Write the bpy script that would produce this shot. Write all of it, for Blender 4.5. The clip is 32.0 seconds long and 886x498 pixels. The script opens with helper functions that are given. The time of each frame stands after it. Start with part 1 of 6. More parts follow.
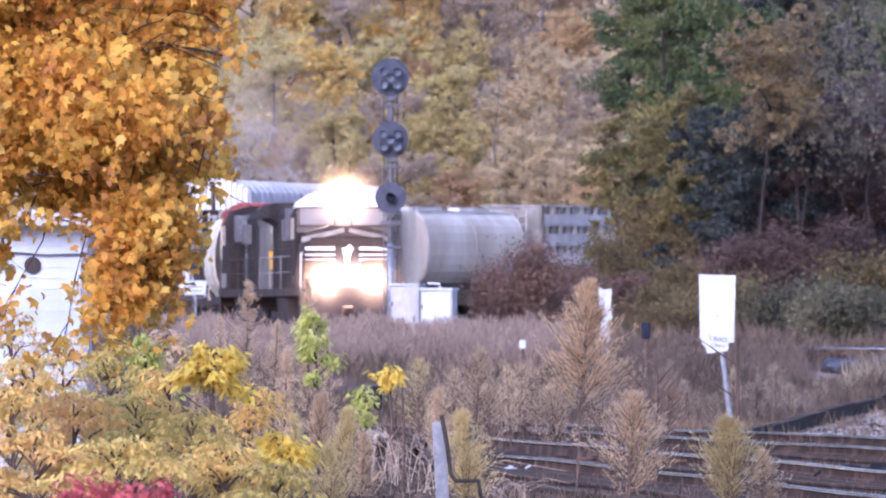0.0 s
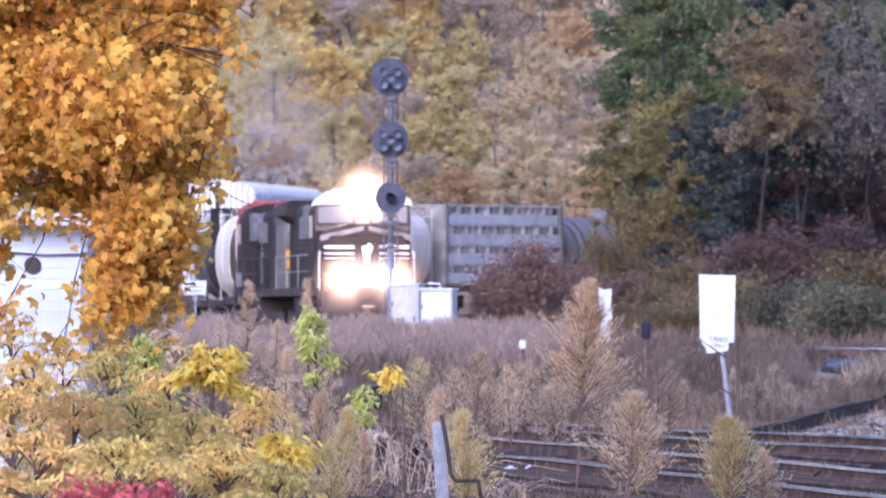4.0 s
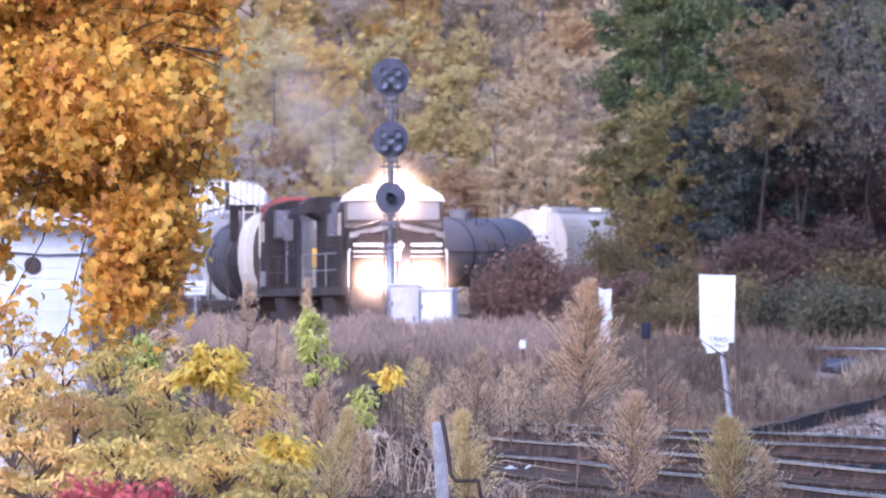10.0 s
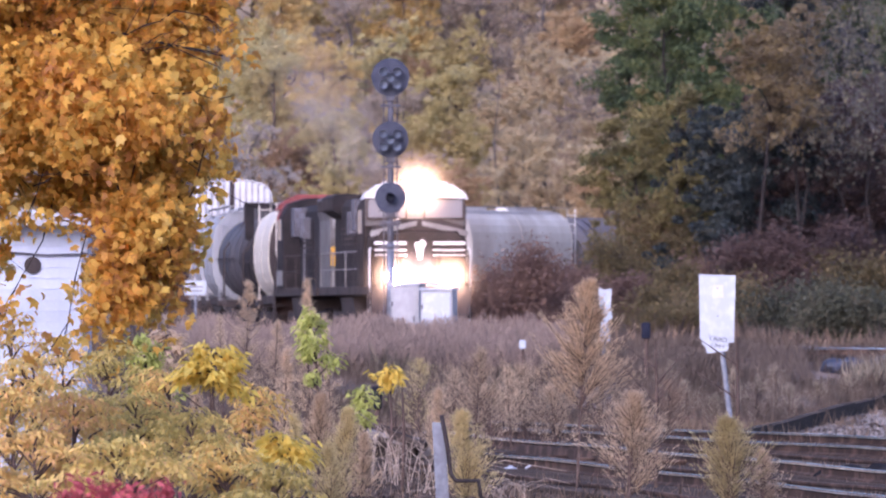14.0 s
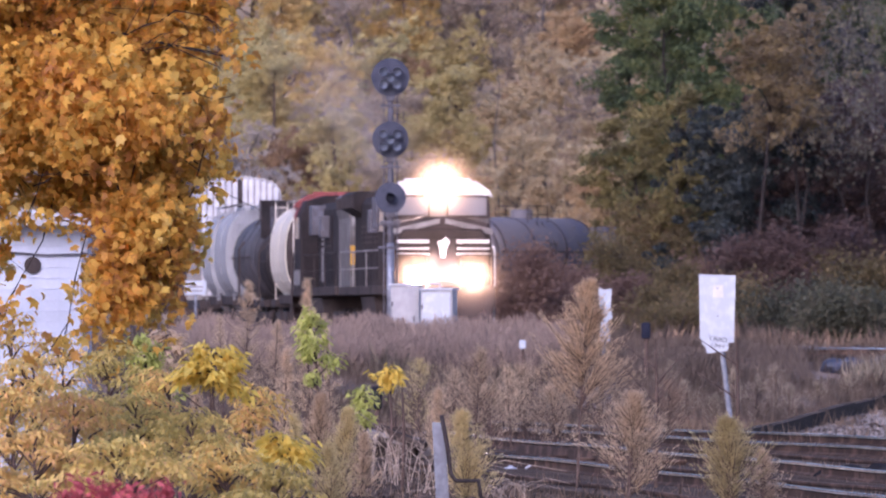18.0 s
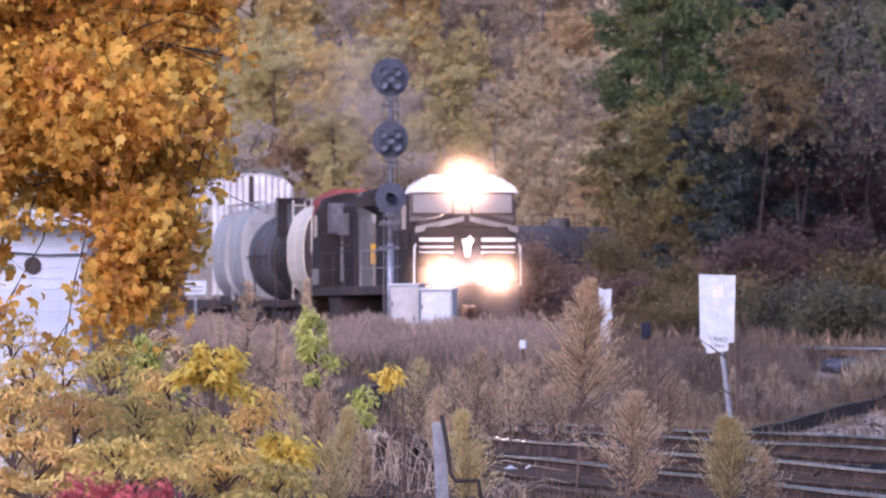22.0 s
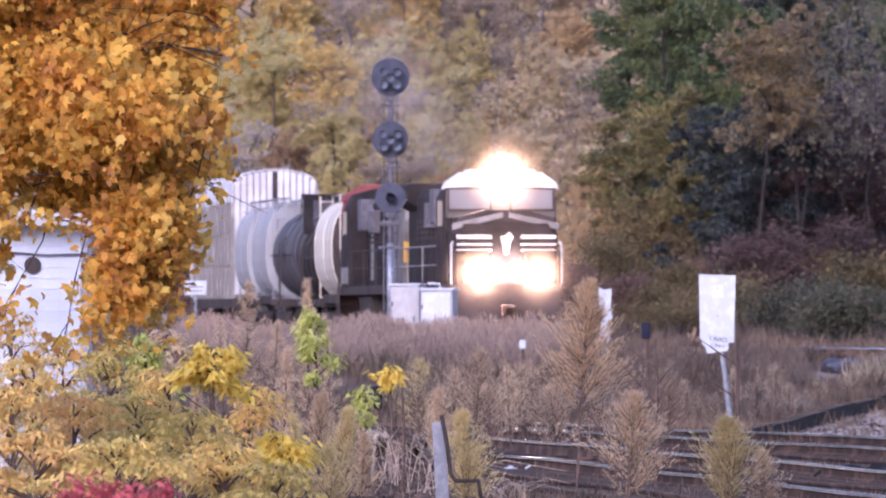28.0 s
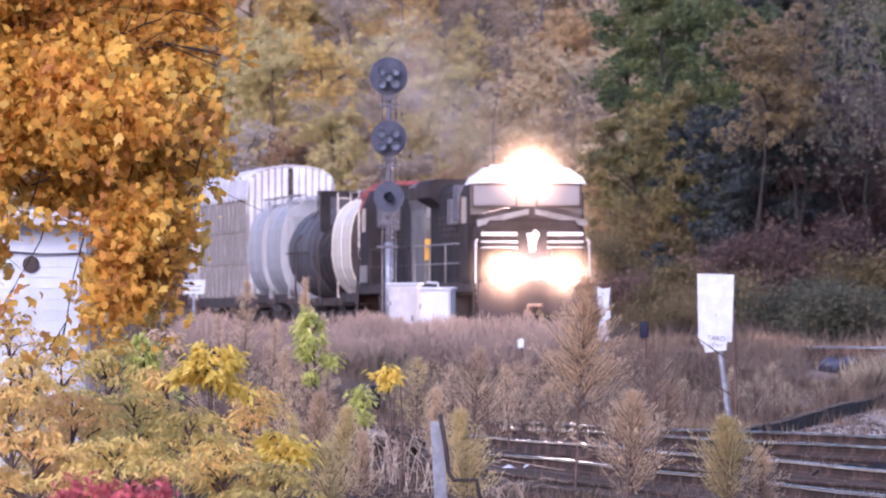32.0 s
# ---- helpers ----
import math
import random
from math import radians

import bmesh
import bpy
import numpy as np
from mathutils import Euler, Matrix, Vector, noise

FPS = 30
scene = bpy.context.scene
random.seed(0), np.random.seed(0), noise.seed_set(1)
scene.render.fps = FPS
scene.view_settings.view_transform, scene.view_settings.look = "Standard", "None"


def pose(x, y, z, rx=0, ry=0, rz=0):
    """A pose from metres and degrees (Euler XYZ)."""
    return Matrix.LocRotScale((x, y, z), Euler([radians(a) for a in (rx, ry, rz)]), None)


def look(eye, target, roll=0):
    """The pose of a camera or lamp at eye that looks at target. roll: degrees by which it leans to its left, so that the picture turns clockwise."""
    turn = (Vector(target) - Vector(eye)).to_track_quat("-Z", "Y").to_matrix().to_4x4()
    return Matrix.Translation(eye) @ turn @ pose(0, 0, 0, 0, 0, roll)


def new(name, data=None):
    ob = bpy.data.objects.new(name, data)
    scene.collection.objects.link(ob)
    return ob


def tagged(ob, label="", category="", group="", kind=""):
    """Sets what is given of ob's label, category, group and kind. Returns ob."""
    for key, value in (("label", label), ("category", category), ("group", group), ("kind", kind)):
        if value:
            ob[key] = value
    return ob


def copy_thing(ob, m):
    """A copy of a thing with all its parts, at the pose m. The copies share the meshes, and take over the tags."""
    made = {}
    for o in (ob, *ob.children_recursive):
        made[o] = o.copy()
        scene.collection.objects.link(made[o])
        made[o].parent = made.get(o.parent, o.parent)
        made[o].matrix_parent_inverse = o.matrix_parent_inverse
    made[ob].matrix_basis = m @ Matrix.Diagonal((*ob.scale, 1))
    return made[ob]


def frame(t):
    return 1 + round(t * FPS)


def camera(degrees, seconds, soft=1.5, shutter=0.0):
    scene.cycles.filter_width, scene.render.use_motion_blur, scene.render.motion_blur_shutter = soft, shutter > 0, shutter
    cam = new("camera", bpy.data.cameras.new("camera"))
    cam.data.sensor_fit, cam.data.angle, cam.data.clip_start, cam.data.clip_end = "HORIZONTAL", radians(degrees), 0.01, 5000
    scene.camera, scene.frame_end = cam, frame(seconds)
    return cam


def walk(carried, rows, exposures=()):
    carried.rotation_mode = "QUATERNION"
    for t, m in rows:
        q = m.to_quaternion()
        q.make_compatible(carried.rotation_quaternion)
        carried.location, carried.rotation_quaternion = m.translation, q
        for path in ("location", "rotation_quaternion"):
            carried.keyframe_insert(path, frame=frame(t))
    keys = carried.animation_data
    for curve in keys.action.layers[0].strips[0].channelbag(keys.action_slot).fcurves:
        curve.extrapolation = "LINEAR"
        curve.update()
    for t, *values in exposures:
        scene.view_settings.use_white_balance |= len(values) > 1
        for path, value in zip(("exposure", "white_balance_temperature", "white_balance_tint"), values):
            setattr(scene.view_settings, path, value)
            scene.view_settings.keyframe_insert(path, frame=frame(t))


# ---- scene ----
# Camera: a long lens on a stand; it is nudged at the very end.
cam = camera(4.501, 32.0, soft=2.1)
cam.data.dof.use_dof, cam.data.dof.focus_distance, cam.data.dof.aperture_fstop = True, 128.0, 11.0
EYE_Z = 0.9
AIM = 90.31
walk(cam, [(0.0, pose(0, 0, EYE_Z, AIM)), (16.0, pose(0, 0, EYE_Z, AIM)), (31.5, pose(0, 0, EYE_Z, AIM)),
           (32.0, pose(0, 0, EYE_Z, AIM - 0.004, 0, -0.0088))], exposures=[(0.0, 1.24, 5130, 30), (9.0, 1.28, 5040, 27), (12.0, 1.13, 5220, 30), (17.0, 0.71, 5420, 35), (24.0, 0.81, 5430, 35), (32.0, 1.04, 5390, 34)])

# Light: a bright overcast sky late in the day.
world = bpy.data.worlds.new("overcast_sky")
scene.world = world
world.use_nodes = True
wn = world.node_tree
sky = wn.nodes.new("ShaderNodeTexSky")
sky.sky_type = "NISHITA"
sky.sun_disc = False
sky.sun_elevation = radians(28)
sky.sun_rotation = radians(200)
sky.dust_density = 3.0
wn.nodes["Background"].inputs["Strength"].default_value = 0.14
wn.links.new(sky.outputs["Color"], wn.nodes["Background"].inputs["Color"])
sun = new("sun", bpy.data.lights.new("sun", "SUN"))
sun.data.energy, sun.data.angle, sun.data.color = 0.9, radians(30), (1.0, 0.93, 0.84)
sun.matrix_world = look((0, 0, 0), (0.35, 0.8, -0.62))


# ---- materials ----
def mat(name, colour, rough=0.7, metal=0.0, vary=0.25, scale=3.0, fine=40.0, bump=0.15, stretch=(1, 1, 1), second=None, amount=0.5, bump_size=0.02):
    """A surface with stains at one scale and grain at another; second is the colour of the stains."""
    m = bpy.data.materials.new(name)
    m.use_nodes = True
    n, li = m.node_tree.nodes, m.node_tree.links
    b = n["Principled BSDF"]
    tc = n.new("ShaderNodeTexCoord")
    mp = n.new("ShaderNodeMapping")
    mp.inputs["Scale"].default_value = stretch
    li.new(tc.outputs["Object"], mp.inputs["Vector"])
    big, small = n.new("ShaderNodeTexNoise"), n.new("ShaderNodeTexNoise")
    for t, s, d in ((big, scale, 6), (small, fine, 4)):
        t.inputs["Scale"].default_value, t.inputs["Detail"].default_value = s, d
        li.new(mp.outputs["Vector"], t.inputs["Vector"])
    ramp = n.new("ShaderNodeValToRGB")
    dark = second or tuple(c * (1 - vary) for c in colour)
    ramp.color_ramp.elements[0].position, ramp.color_ramp.elements[1].position = 0.62 - amount * 0.3, 0.66
    ramp.color_ramp.elements[0].color, ramp.color_ramp.elements[1].color = (*dark, 1), (*colour, 1)
    li.new(big.outputs["Fac"], ramp.inputs["Fac"])
    info = n.new("ShaderNodeObjectInfo")
    add = n.new("ShaderNodeMath")
    add.operation = "MULTIPLY_ADD"
    add.inputs[1].default_value, add.inputs[2].default_value = 0.18, 0.82
    li.new(info.outputs["Random"], add.inputs[0])
    hsv = n.new("ShaderNodeHueSaturation")
    li.new(ramp.outputs["Color"], hsv.inputs["Color"])
    mul = n.new("ShaderNodeMath")
    mul.operation = "MULTIPLY_ADD"
    mul.inputs[1].default_value = vary
    li.new(small.outputs["Fac"], mul.inputs[0])
    li.new(add.outputs[0], mul.inputs[2])
    li.new(mul.outputs[0], hsv.inputs["Value"])
    li.new(hsv.outputs["Color"], b.inputs["Base Color"])
    b.inputs["Roughness"].default_value, b.inputs["Metallic"].default_value = rough, metal
    if rough > 0.82:
        b.inputs["Specular IOR Level"].default_value = 0.12
    bp = n.new("ShaderNodeBump")
    bp.inputs["Strength"].default_value, bp.inputs["Distance"].default_value = bump, bump_size
    li.new(small.outputs["Fac"], bp.inputs["Height"])
    li.new(bp.outputs["Normal"], b.inputs["Normal"])
    return m


def leaf_mat(name, colours, translucent=0.35, rough=0.6, each=0.2, own_leaf=0.62, patch=0.9):
    """Leaves: each leaf takes its own colour out of a row of colours, and lets some light through."""
    m = bpy.data.materials.new(name)
    m.use_nodes = True
    n, li = m.node_tree.nodes, m.node_tree.links
    b = n["Principled BSDF"]
    geo = n.new("ShaderNodeNewGeometry")
    ramp = n.new("ShaderNodeValToRGB")
    el = ramp.color_ramp.elements
    while len(el) < len(colours):
        el.new(0.5)
    for i, c in enumerate(colours):
        el[i].position, el[i].color = i / (len(colours) - 1), (*c, 1)
    tc = n.new("ShaderNodeTexCoord")
    big = n.new("ShaderNodeTexNoise")
    big.inputs["Scale"].default_value, big.inputs["Detail"].default_value = patch, 3
    li.new(tc.outputs["Object"], big.inputs["Vector"])
    mixv = n.new("ShaderNodeMath")
    mixv.operation = "MULTIPLY_ADD"
    mixv.inputs[1].default_value = own_leaf
    sub = n.new("ShaderNodeMath")
    sub.operation = "MULTIPLY_ADD"
    sub.inputs[1].default_value, sub.inputs[2].default_value = 1.3, -0.15 - own_leaf / 2 - each / 2
    li.new(big.outputs["Fac"], sub.inputs[0])
    li.new(geo.outputs["Random Per Island"], mixv.inputs[0])
    li.new(sub.outputs[0], mixv.inputs[2])
    info = n.new("ShaderNodeObjectInfo")
    own = n.new("ShaderNodeMath")
    own.operation = "MULTIPLY_ADD"
    own.inputs[1].default_value = each
    li.new(info.outputs["Random"], own.inputs[0])
    li.new(mixv.outputs[0], own.inputs[2])
    li.new(own.outputs[0], ramp.inputs["Fac"])
    grain = n.new("ShaderNodeTexNoise")
    grain.inputs["Scale"].default_value = 60
    li.new(tc.outputs["Object"], grain.inputs["Vector"])
    hsv = n.new("ShaderNodeHueSaturation")
    val = n.new("ShaderNodeMath")
    val.operation = "MULTIPLY_ADD"
    val.inputs[1].default_value, val.inputs[2].default_value = 0.5, 0.75
    li.new(grain.outputs["Fac"], val.inputs[0])
    shade = n.new("ShaderNodeMath")
    shade.operation = "MULTIPLY_ADD"
    shade.inputs[1].default_value, shade.inputs[2].default_value = 0.26, 0.87
    li.new(info.outputs["Random"], shade.inputs[0])
    tone = n.new("ShaderNodeMath")
    tone.operation = "MULTIPLY"
    li.new(val.outputs[0], tone.inputs[0])
    li.new(shade.outputs[0], tone.inputs[1])
    li.new(tone.outputs[0], hsv.inputs["Value"])
    li.new(ramp.outputs["Color"], hsv.inputs["Color"])
    li.new(hsv.outputs["Color"], b.inputs["Base Color"])
    b.inputs["Roughness"].default_value = rough
    b.inputs["Specular IOR Level"].default_value = 0.3 if rough < 0.8 else 0.12
    tr = n.new("ShaderNodeBsdfTranslucent")
    li.new(hsv.outputs["Color"], tr.inputs["Color"])
    mix = n.new("ShaderNodeMixShader")
    mix.inputs["Fac"].default_value = translucent
    li.new(b.outputs[0], mix.inputs[1])
    li.new(tr.outputs[0], mix.inputs[2])
    li.new(mix.outputs[0], n["Material Output"].inputs["Surface"])
    return m


def glass_mat(name, colour, rough=0.08):
    m = bpy.data.materials.new(name)
    m.use_nodes = True
    b = m.node_tree.nodes["Principled BSDF"]
    b.inputs["Base Color"].default_value, b.inputs["Roughness"].default_value = (*colour, 1), rough
    b.inputs["Specular IOR Level"].default_value = 0.9
    return m


def lamp_mat(name, strength):
    """A burning lamp behind clear glass."""
    m = bpy.data.materials.new(name)
    m.use_nodes = True
    b = m.node_tree.nodes["Principled BSDF"]
    b.inputs["Base Color"].default_value, b.inputs["Roughness"].default_value = (0.6, 0.58, 0.55, 1), 0.3
    b.inputs["Emission Color"].default_value, b.inputs["Emission Strength"].default_value = (1.0, 0.74, 0.5, 1), strength
    return m


def glare_mat(name, colour, density):
    """Faint sheet added for lamp glare: it lets nearly all light through and scatters a little of it; the attribute
    thick thins it out.
    """
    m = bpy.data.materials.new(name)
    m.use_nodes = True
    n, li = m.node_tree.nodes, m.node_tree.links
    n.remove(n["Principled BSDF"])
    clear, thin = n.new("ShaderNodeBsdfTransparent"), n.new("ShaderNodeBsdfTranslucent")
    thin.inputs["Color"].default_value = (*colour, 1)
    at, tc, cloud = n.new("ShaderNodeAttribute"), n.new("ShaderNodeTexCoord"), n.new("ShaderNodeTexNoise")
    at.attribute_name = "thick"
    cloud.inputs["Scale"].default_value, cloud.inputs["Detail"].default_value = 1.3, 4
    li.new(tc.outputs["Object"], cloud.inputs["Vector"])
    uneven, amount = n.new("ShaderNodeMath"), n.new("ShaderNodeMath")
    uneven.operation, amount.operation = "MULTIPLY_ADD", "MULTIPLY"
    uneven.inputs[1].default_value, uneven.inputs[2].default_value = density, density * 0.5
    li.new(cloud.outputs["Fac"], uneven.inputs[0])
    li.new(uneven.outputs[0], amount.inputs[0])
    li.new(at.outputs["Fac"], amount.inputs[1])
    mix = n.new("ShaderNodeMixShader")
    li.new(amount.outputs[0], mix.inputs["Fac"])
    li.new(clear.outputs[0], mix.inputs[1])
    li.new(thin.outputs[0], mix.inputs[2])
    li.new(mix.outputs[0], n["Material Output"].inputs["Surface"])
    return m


M_SOIL = mat("dry_soil", (0.2, 0.155, 0.13), 0.95, vary=0.5, scale=0.5, fine=6, second=(0.1, 0.08, 0.072), bump=0.6, bump_size=0.1)
def litter_on_hill(m):
    """Fallen leaves cover the soil under the woods beyond the line."""
    n, li = m.node_tree.nodes, m.node_tree.links
    geo, sep, ramp, mix = n.new("ShaderNodeNewGeometry"), n.new("ShaderNodeSeparateXYZ"), n.new("ShaderNodeMapRange"), n.new("ShaderNodeMixRGB")
    ramp.inputs["From Min"].default_value, ramp.inputs["From Max"].default_value = 505, 560
    li.new(geo.outputs["Position"], sep.inputs[0])
    li.new(sep.outputs["Y"], ramp.inputs["Value"])
    li.new(ramp.outputs[0], mix.inputs["Fac"])
    b = n["Principled BSDF"]
    old = b.inputs["Base Color"].links[0].from_socket
    li.new(old, mix.inputs[1])
    mix.inputs[2].default_value = (0.44, 0.34, 0.23, 1)
    # dark cinders lie over the yard in front of the bank
    ramp2, mix2 = n.new("ShaderNodeMapRange"), n.new("ShaderNodeMixRGB")
    ramp2.inputs["From Min"].default_value, ramp2.inputs["From Max"].default_value = 250, 238
    li.new(sep.outputs["Y"], ramp2.inputs["Value"])
    li.new(ramp2.outputs[0], mix2.inputs["Fac"])
    li.new(mix.outputs[0], mix2.inputs[1])
    mix2.inputs[2].default_value = (0.05, 0.037, 0.031, 1)
    li.new(mix2.outputs[0], b.inputs["Base Color"])


litter_on_hill(M_SOIL)
M_BALLAST = mat("ballast_stone", (0.085, 0.066, 0.058), 0.95, vary=0.6, scale=1.5, fine=14, second=(0.036, 0.028, 0.024), bump=0.8, bump_size=0.06)
M_RUST = mat("rusty_steel", (0.12, 0.078, 0.06), 0.85, 0.1, vary=0.5, scale=2, fine=30, second=(0.045, 0.03, 0.025))
M_RAILTOP = mat("worn_rail_head", (0.86, 0.82, 0.79), 0.24, 0.92, vary=0.25, scale=0.6, fine=30, second=(0.46, 0.4, 0.37), amount=0.3, bump=0.05, bump_size=0.0005)
M_RAILDULL = mat("dull_rail_head", (0.5, 0.44, 0.41), 0.25, 0.92, vary=0.25, scale=0.6, fine=30, second=(0.16, 0.13, 0.12), amount=0.5, bump=0.05, bump_size=0.0005)
M_TIE = mat("weathered_timber", (0.085, 0.066, 0.057), 0.9, vary=0.5, scale=3, fine=30, stretch=(1, 6, 6), bump=0.5)
M_BLACK = mat("black_paint", (0.018, 0.016, 0.018), 0.84, vary=0.5, scale=1.2, fine=18, second=(0.034, 0.028, 0.03), amount=0.9)
M_BLACK2 = mat("sooty_steel", (0.028, 0.024, 0.026), 0.85, vary=0.6, scale=1.2, fine=18, second=(0.052, 0.042, 0.042))
M_WHITE = mat("white_paint", (0.78, 0.78, 0.79), 0.5, vary=0.1, scale=2, fine=20, second=(0.6, 0.6, 0.63), amount=0.6)
M_SIGNWHITE = mat("sign_white", (0.5, 0.54, 0.62), 0.55, vary=0.12, scale=5, fine=30, second=(0.41, 0.45, 0.54), amount=0.5)
M_RED = mat("red_paint", (0.27, 0.05, 0.045), 0.6, vary=0.3, scale=1.5, fine=15, second=(0.17, 0.035, 0.035))
M_GREYP = mat("grey_paint", (0.3, 0.29, 0.29), 0.6, vary=0.25, scale=1.5, fine=15, second=(0.18, 0.165, 0.165))
M_YELLOW = mat("yellow_paint", (0.7, 0.38, 0.04), 0.5, vary=0.2, scale=3, fine=20)
M_HOPPER = mat("pale_hopper_paint", (0.62, 0.61, 0.6), 0.55, vary=0.2, scale=1.0, fine=10, stretch=(1, 1, 0.25), second=(0.45, 0.42, 0.4), amount=0.8)
M_HOPPER2 = mat("cream_hopper_paint", (0.72, 0.68, 0.6), 0.5, vary=0.15, scale=1.0, fine=10, stretch=(1, 1, 0.25), second=(0.55, 0.5, 0.44), amount=0.6)
M_HOPPER3 = mat("grey_hopper_paint", (0.33, 0.34, 0.375), 0.6, vary=0.2, scale=1.0, fine=10, stretch=(1, 1, 0.25), second=(0.24, 0.24, 0.26), amount=0.8)
M_TANK = mat("dark_tank_paint", (0.036, 0.036, 0.048), 0.65, vary=0.3, scale=1.0, fine=9, stretch=(1, 1, 0.4), second=(0.06, 0.055, 0.062))
M_TANKBLUE = mat("slate_tank_paint", (0.1, 0.1, 0.135), 0.6, vary=0.25, scale=1.0, fine=9, stretch=(1, 1, 0.4), second=(0.135, 0.125, 0.14))
M_GALV = mat("galvanised_sheet", (0.6, 0.61, 0.67), 0.6, 0.1, vary=0.15, scale=1.5, fine=12, second=(0.48, 0.48, 0.54), amount=0.7)
M_TAN = mat("tan_side_panel", (0.29, 0.26, 0.245), 0.7, vary=0.25, scale=1.4, fine=16, second=(0.2, 0.175, 0.165))
M_DARKBROWN = mat("oxide_brown_paint", (0.1, 0.05, 0.045), 0.7, vary=0.4, scale=1.5, fine=14, second=(0.06, 0.035, 0.035))
M_SIGNAL = mat("signal_black_enamel", (0.02, 0.026, 0.055), 0.7, vary=0.3, scale=3, fine=30, second=(0.04, 0.045, 0.075))
# Darker enamel, for the lowest target and a marker post.
M_SIGNALDARK = mat("near_black_enamel", (0.01, 0.012, 0.024), 0.92, vary=0.3, scale=3, fine=30, second=(0.02, 0.022, 0.038))
M_HOOD2 = mat("hood_end_grey", (0.16, 0.15, 0.155), 0.7, vary=0.3, scale=1.5, fine=15, second=(0.1, 0.09, 0.09))
M_HOOD = mat("signal_hood_paint", (0.1, 0.12, 0.19), 0.6, vary=0.3, scale=4, fine=30, second=(0.06, 0.07, 0.11))
M_MAST = mat("signal_mast_paint", (0.11, 0.11, 0.145), 0.6, vary=0.3, scale=4, fine=30, second=(0.07, 0.065, 0.08))
M_LENS = glass_mat("signal_lens", (0.2, 0.25, 0.38), 0.35)
M_CASE = mat("relay_case_paint", (0.42, 0.42, 0.46), 0.6, 0.05, vary=0.12, scale=3, fine=25, second=(0.34, 0.34, 0.37), amount=0.6)
M_WINDOW = glass_mat("cab_window", (0.2, 0.2, 0.23), 0.12)
M_HEAD = lamp_mat("burning_headlight", 4000.0)
# Translucent sheets that imitate the glare round the burning lamps.
M_GLARE = glare_mat("glare_sheet", (1.0, 0.76, 0.56), 0.0115)
M_GLARELOW = glare_mat("faint_glare_sheet", (1.0, 0.76, 0.56), 0.0058)
M_BARK = mat("bark", (0.12, 0.085, 0.07), 0.95, vary=0.5, scale=4, fine=30, stretch=(3, 3, 0.6), bump=0.7)
M_BARKGREY = mat("grey_bark", (0.17, 0.155, 0.155), 0.95, vary=0.4, scale=4, fine=30, stretch=(3, 3, 0.6), bump=0.7)
M_BARKDARK = mat("dark_bark", (0.05, 0.042, 0.042), 0.95, vary=0.5, scale=4, fine=30, stretch=(3, 3, 0.6), bump=0.6)
M_TWIGPALE = mat("pale_twig_bark", (0.21, 0.208, 0.22), 0.95, vary=0.3, scale=4, fine=30, bump=0.4)
M_STEM = mat("dry_stem", (0.13, 0.092, 0.08), 0.95, vary=0.4, scale=6, fine=40)
M_STRAW = mat("bleached_straw", (0.44, 0.36, 0.3), 0.9, vary=0.4, scale=6, fine=40)
M_SHED = mat("white_shed_boards", (0.48, 0.52, 0.63), 0.8, vary=0.12, scale=2, fine=20, second=(0.4, 0.44, 0.55), amount=0.7)
M_STEEL = mat("grey_blue_steel", (0.3, 0.33, 0.4), 0.5, 0.5, vary=0.2, scale=6, fine=40, second=(0.2, 0.21, 0.26))
M_TARP = mat("dark_blue_tarp", (0.05, 0.06, 0.1), 0.5, vary=0.4, scale=3, fine=20, bump=0.4)
M_COAL = mat("dark_rock", (0.022, 0.022, 0.028), 0.9, vary=0.5, scale=5, fine=25, bump=0.6)
L_MAPLE = leaf_mat("maple_leaf", [(0.365, 0.174, 0.111), (0.57, 0.289, 0.099), (0.73, 0.404, 0.086), (0.809, 0.497, 0.093), (0.844, 0.578, 0.123), (0.775, 0.578, 0.198), (0.616, 0.531, 0.222)], 0.6, 0.6, 0.0, 0.42, 1.6)
L_SHRUB = leaf_mat("shrub_leaf", [(0.666, 0.372, 0.162), (0.72, 0.458, 0.162), (0.756, 0.553, 0.171), (0.63, 0.51, 0.18), (0.666, 0.501, 0.288)], 0.5, 0.6, 0.3)
L_SUMAC = leaf_mat("orange_shrub_leaf", [(0.666, 0.378, 0.198), (0.72, 0.477, 0.18), (0.756, 0.558, 0.18), (0.666, 0.486, 0.27)], 0.5)
L_MOSS = leaf_mat("olive_shrub_leaf", [(0.468, 0.393, 0.162), (0.576, 0.477, 0.162), (0.72, 0.561, 0.18), (0.666, 0.46, 0.216)], 0.5, 0.6, 0.3)
L_LEMON = leaf_mat("lemon_leaf", [(0.96, 0.7, 0.13), (0.98, 0.79, 0.17), (0.98, 0.83, 0.29)], 0.5)
L_LIME = leaf_mat("lime_leaf", [(0.475, 0.506, 0.14), (0.563, 0.589, 0.168), (0.686, 0.662, 0.252)], 0.5)
L_CRIMSON = leaf_mat("crimson_leaf", [(0.45, 0.09, 0.11), (0.58, 0.14, 0.16), (0.54, 0.18, 0.18)])
L_GOLD = leaf_mat("gold_wood", [(0.44, 0.29, 0.15), (0.54, 0.38, 0.17), (0.62, 0.46, 0.17), (0.66, 0.52, 0.2), (0.56, 0.49, 0.24)], 0.5, 0.6, 0.4, 0.3, 0.7)
L_KHAKI = leaf_mat("khaki_wood", [(0.36, 0.27, 0.17), (0.45, 0.36, 0.18), (0.53, 0.44, 0.19), (0.5, 0.45, 0.24), (0.38, 0.38, 0.22)], 0.5, 0.6, 0.4, 0.3, 0.7)
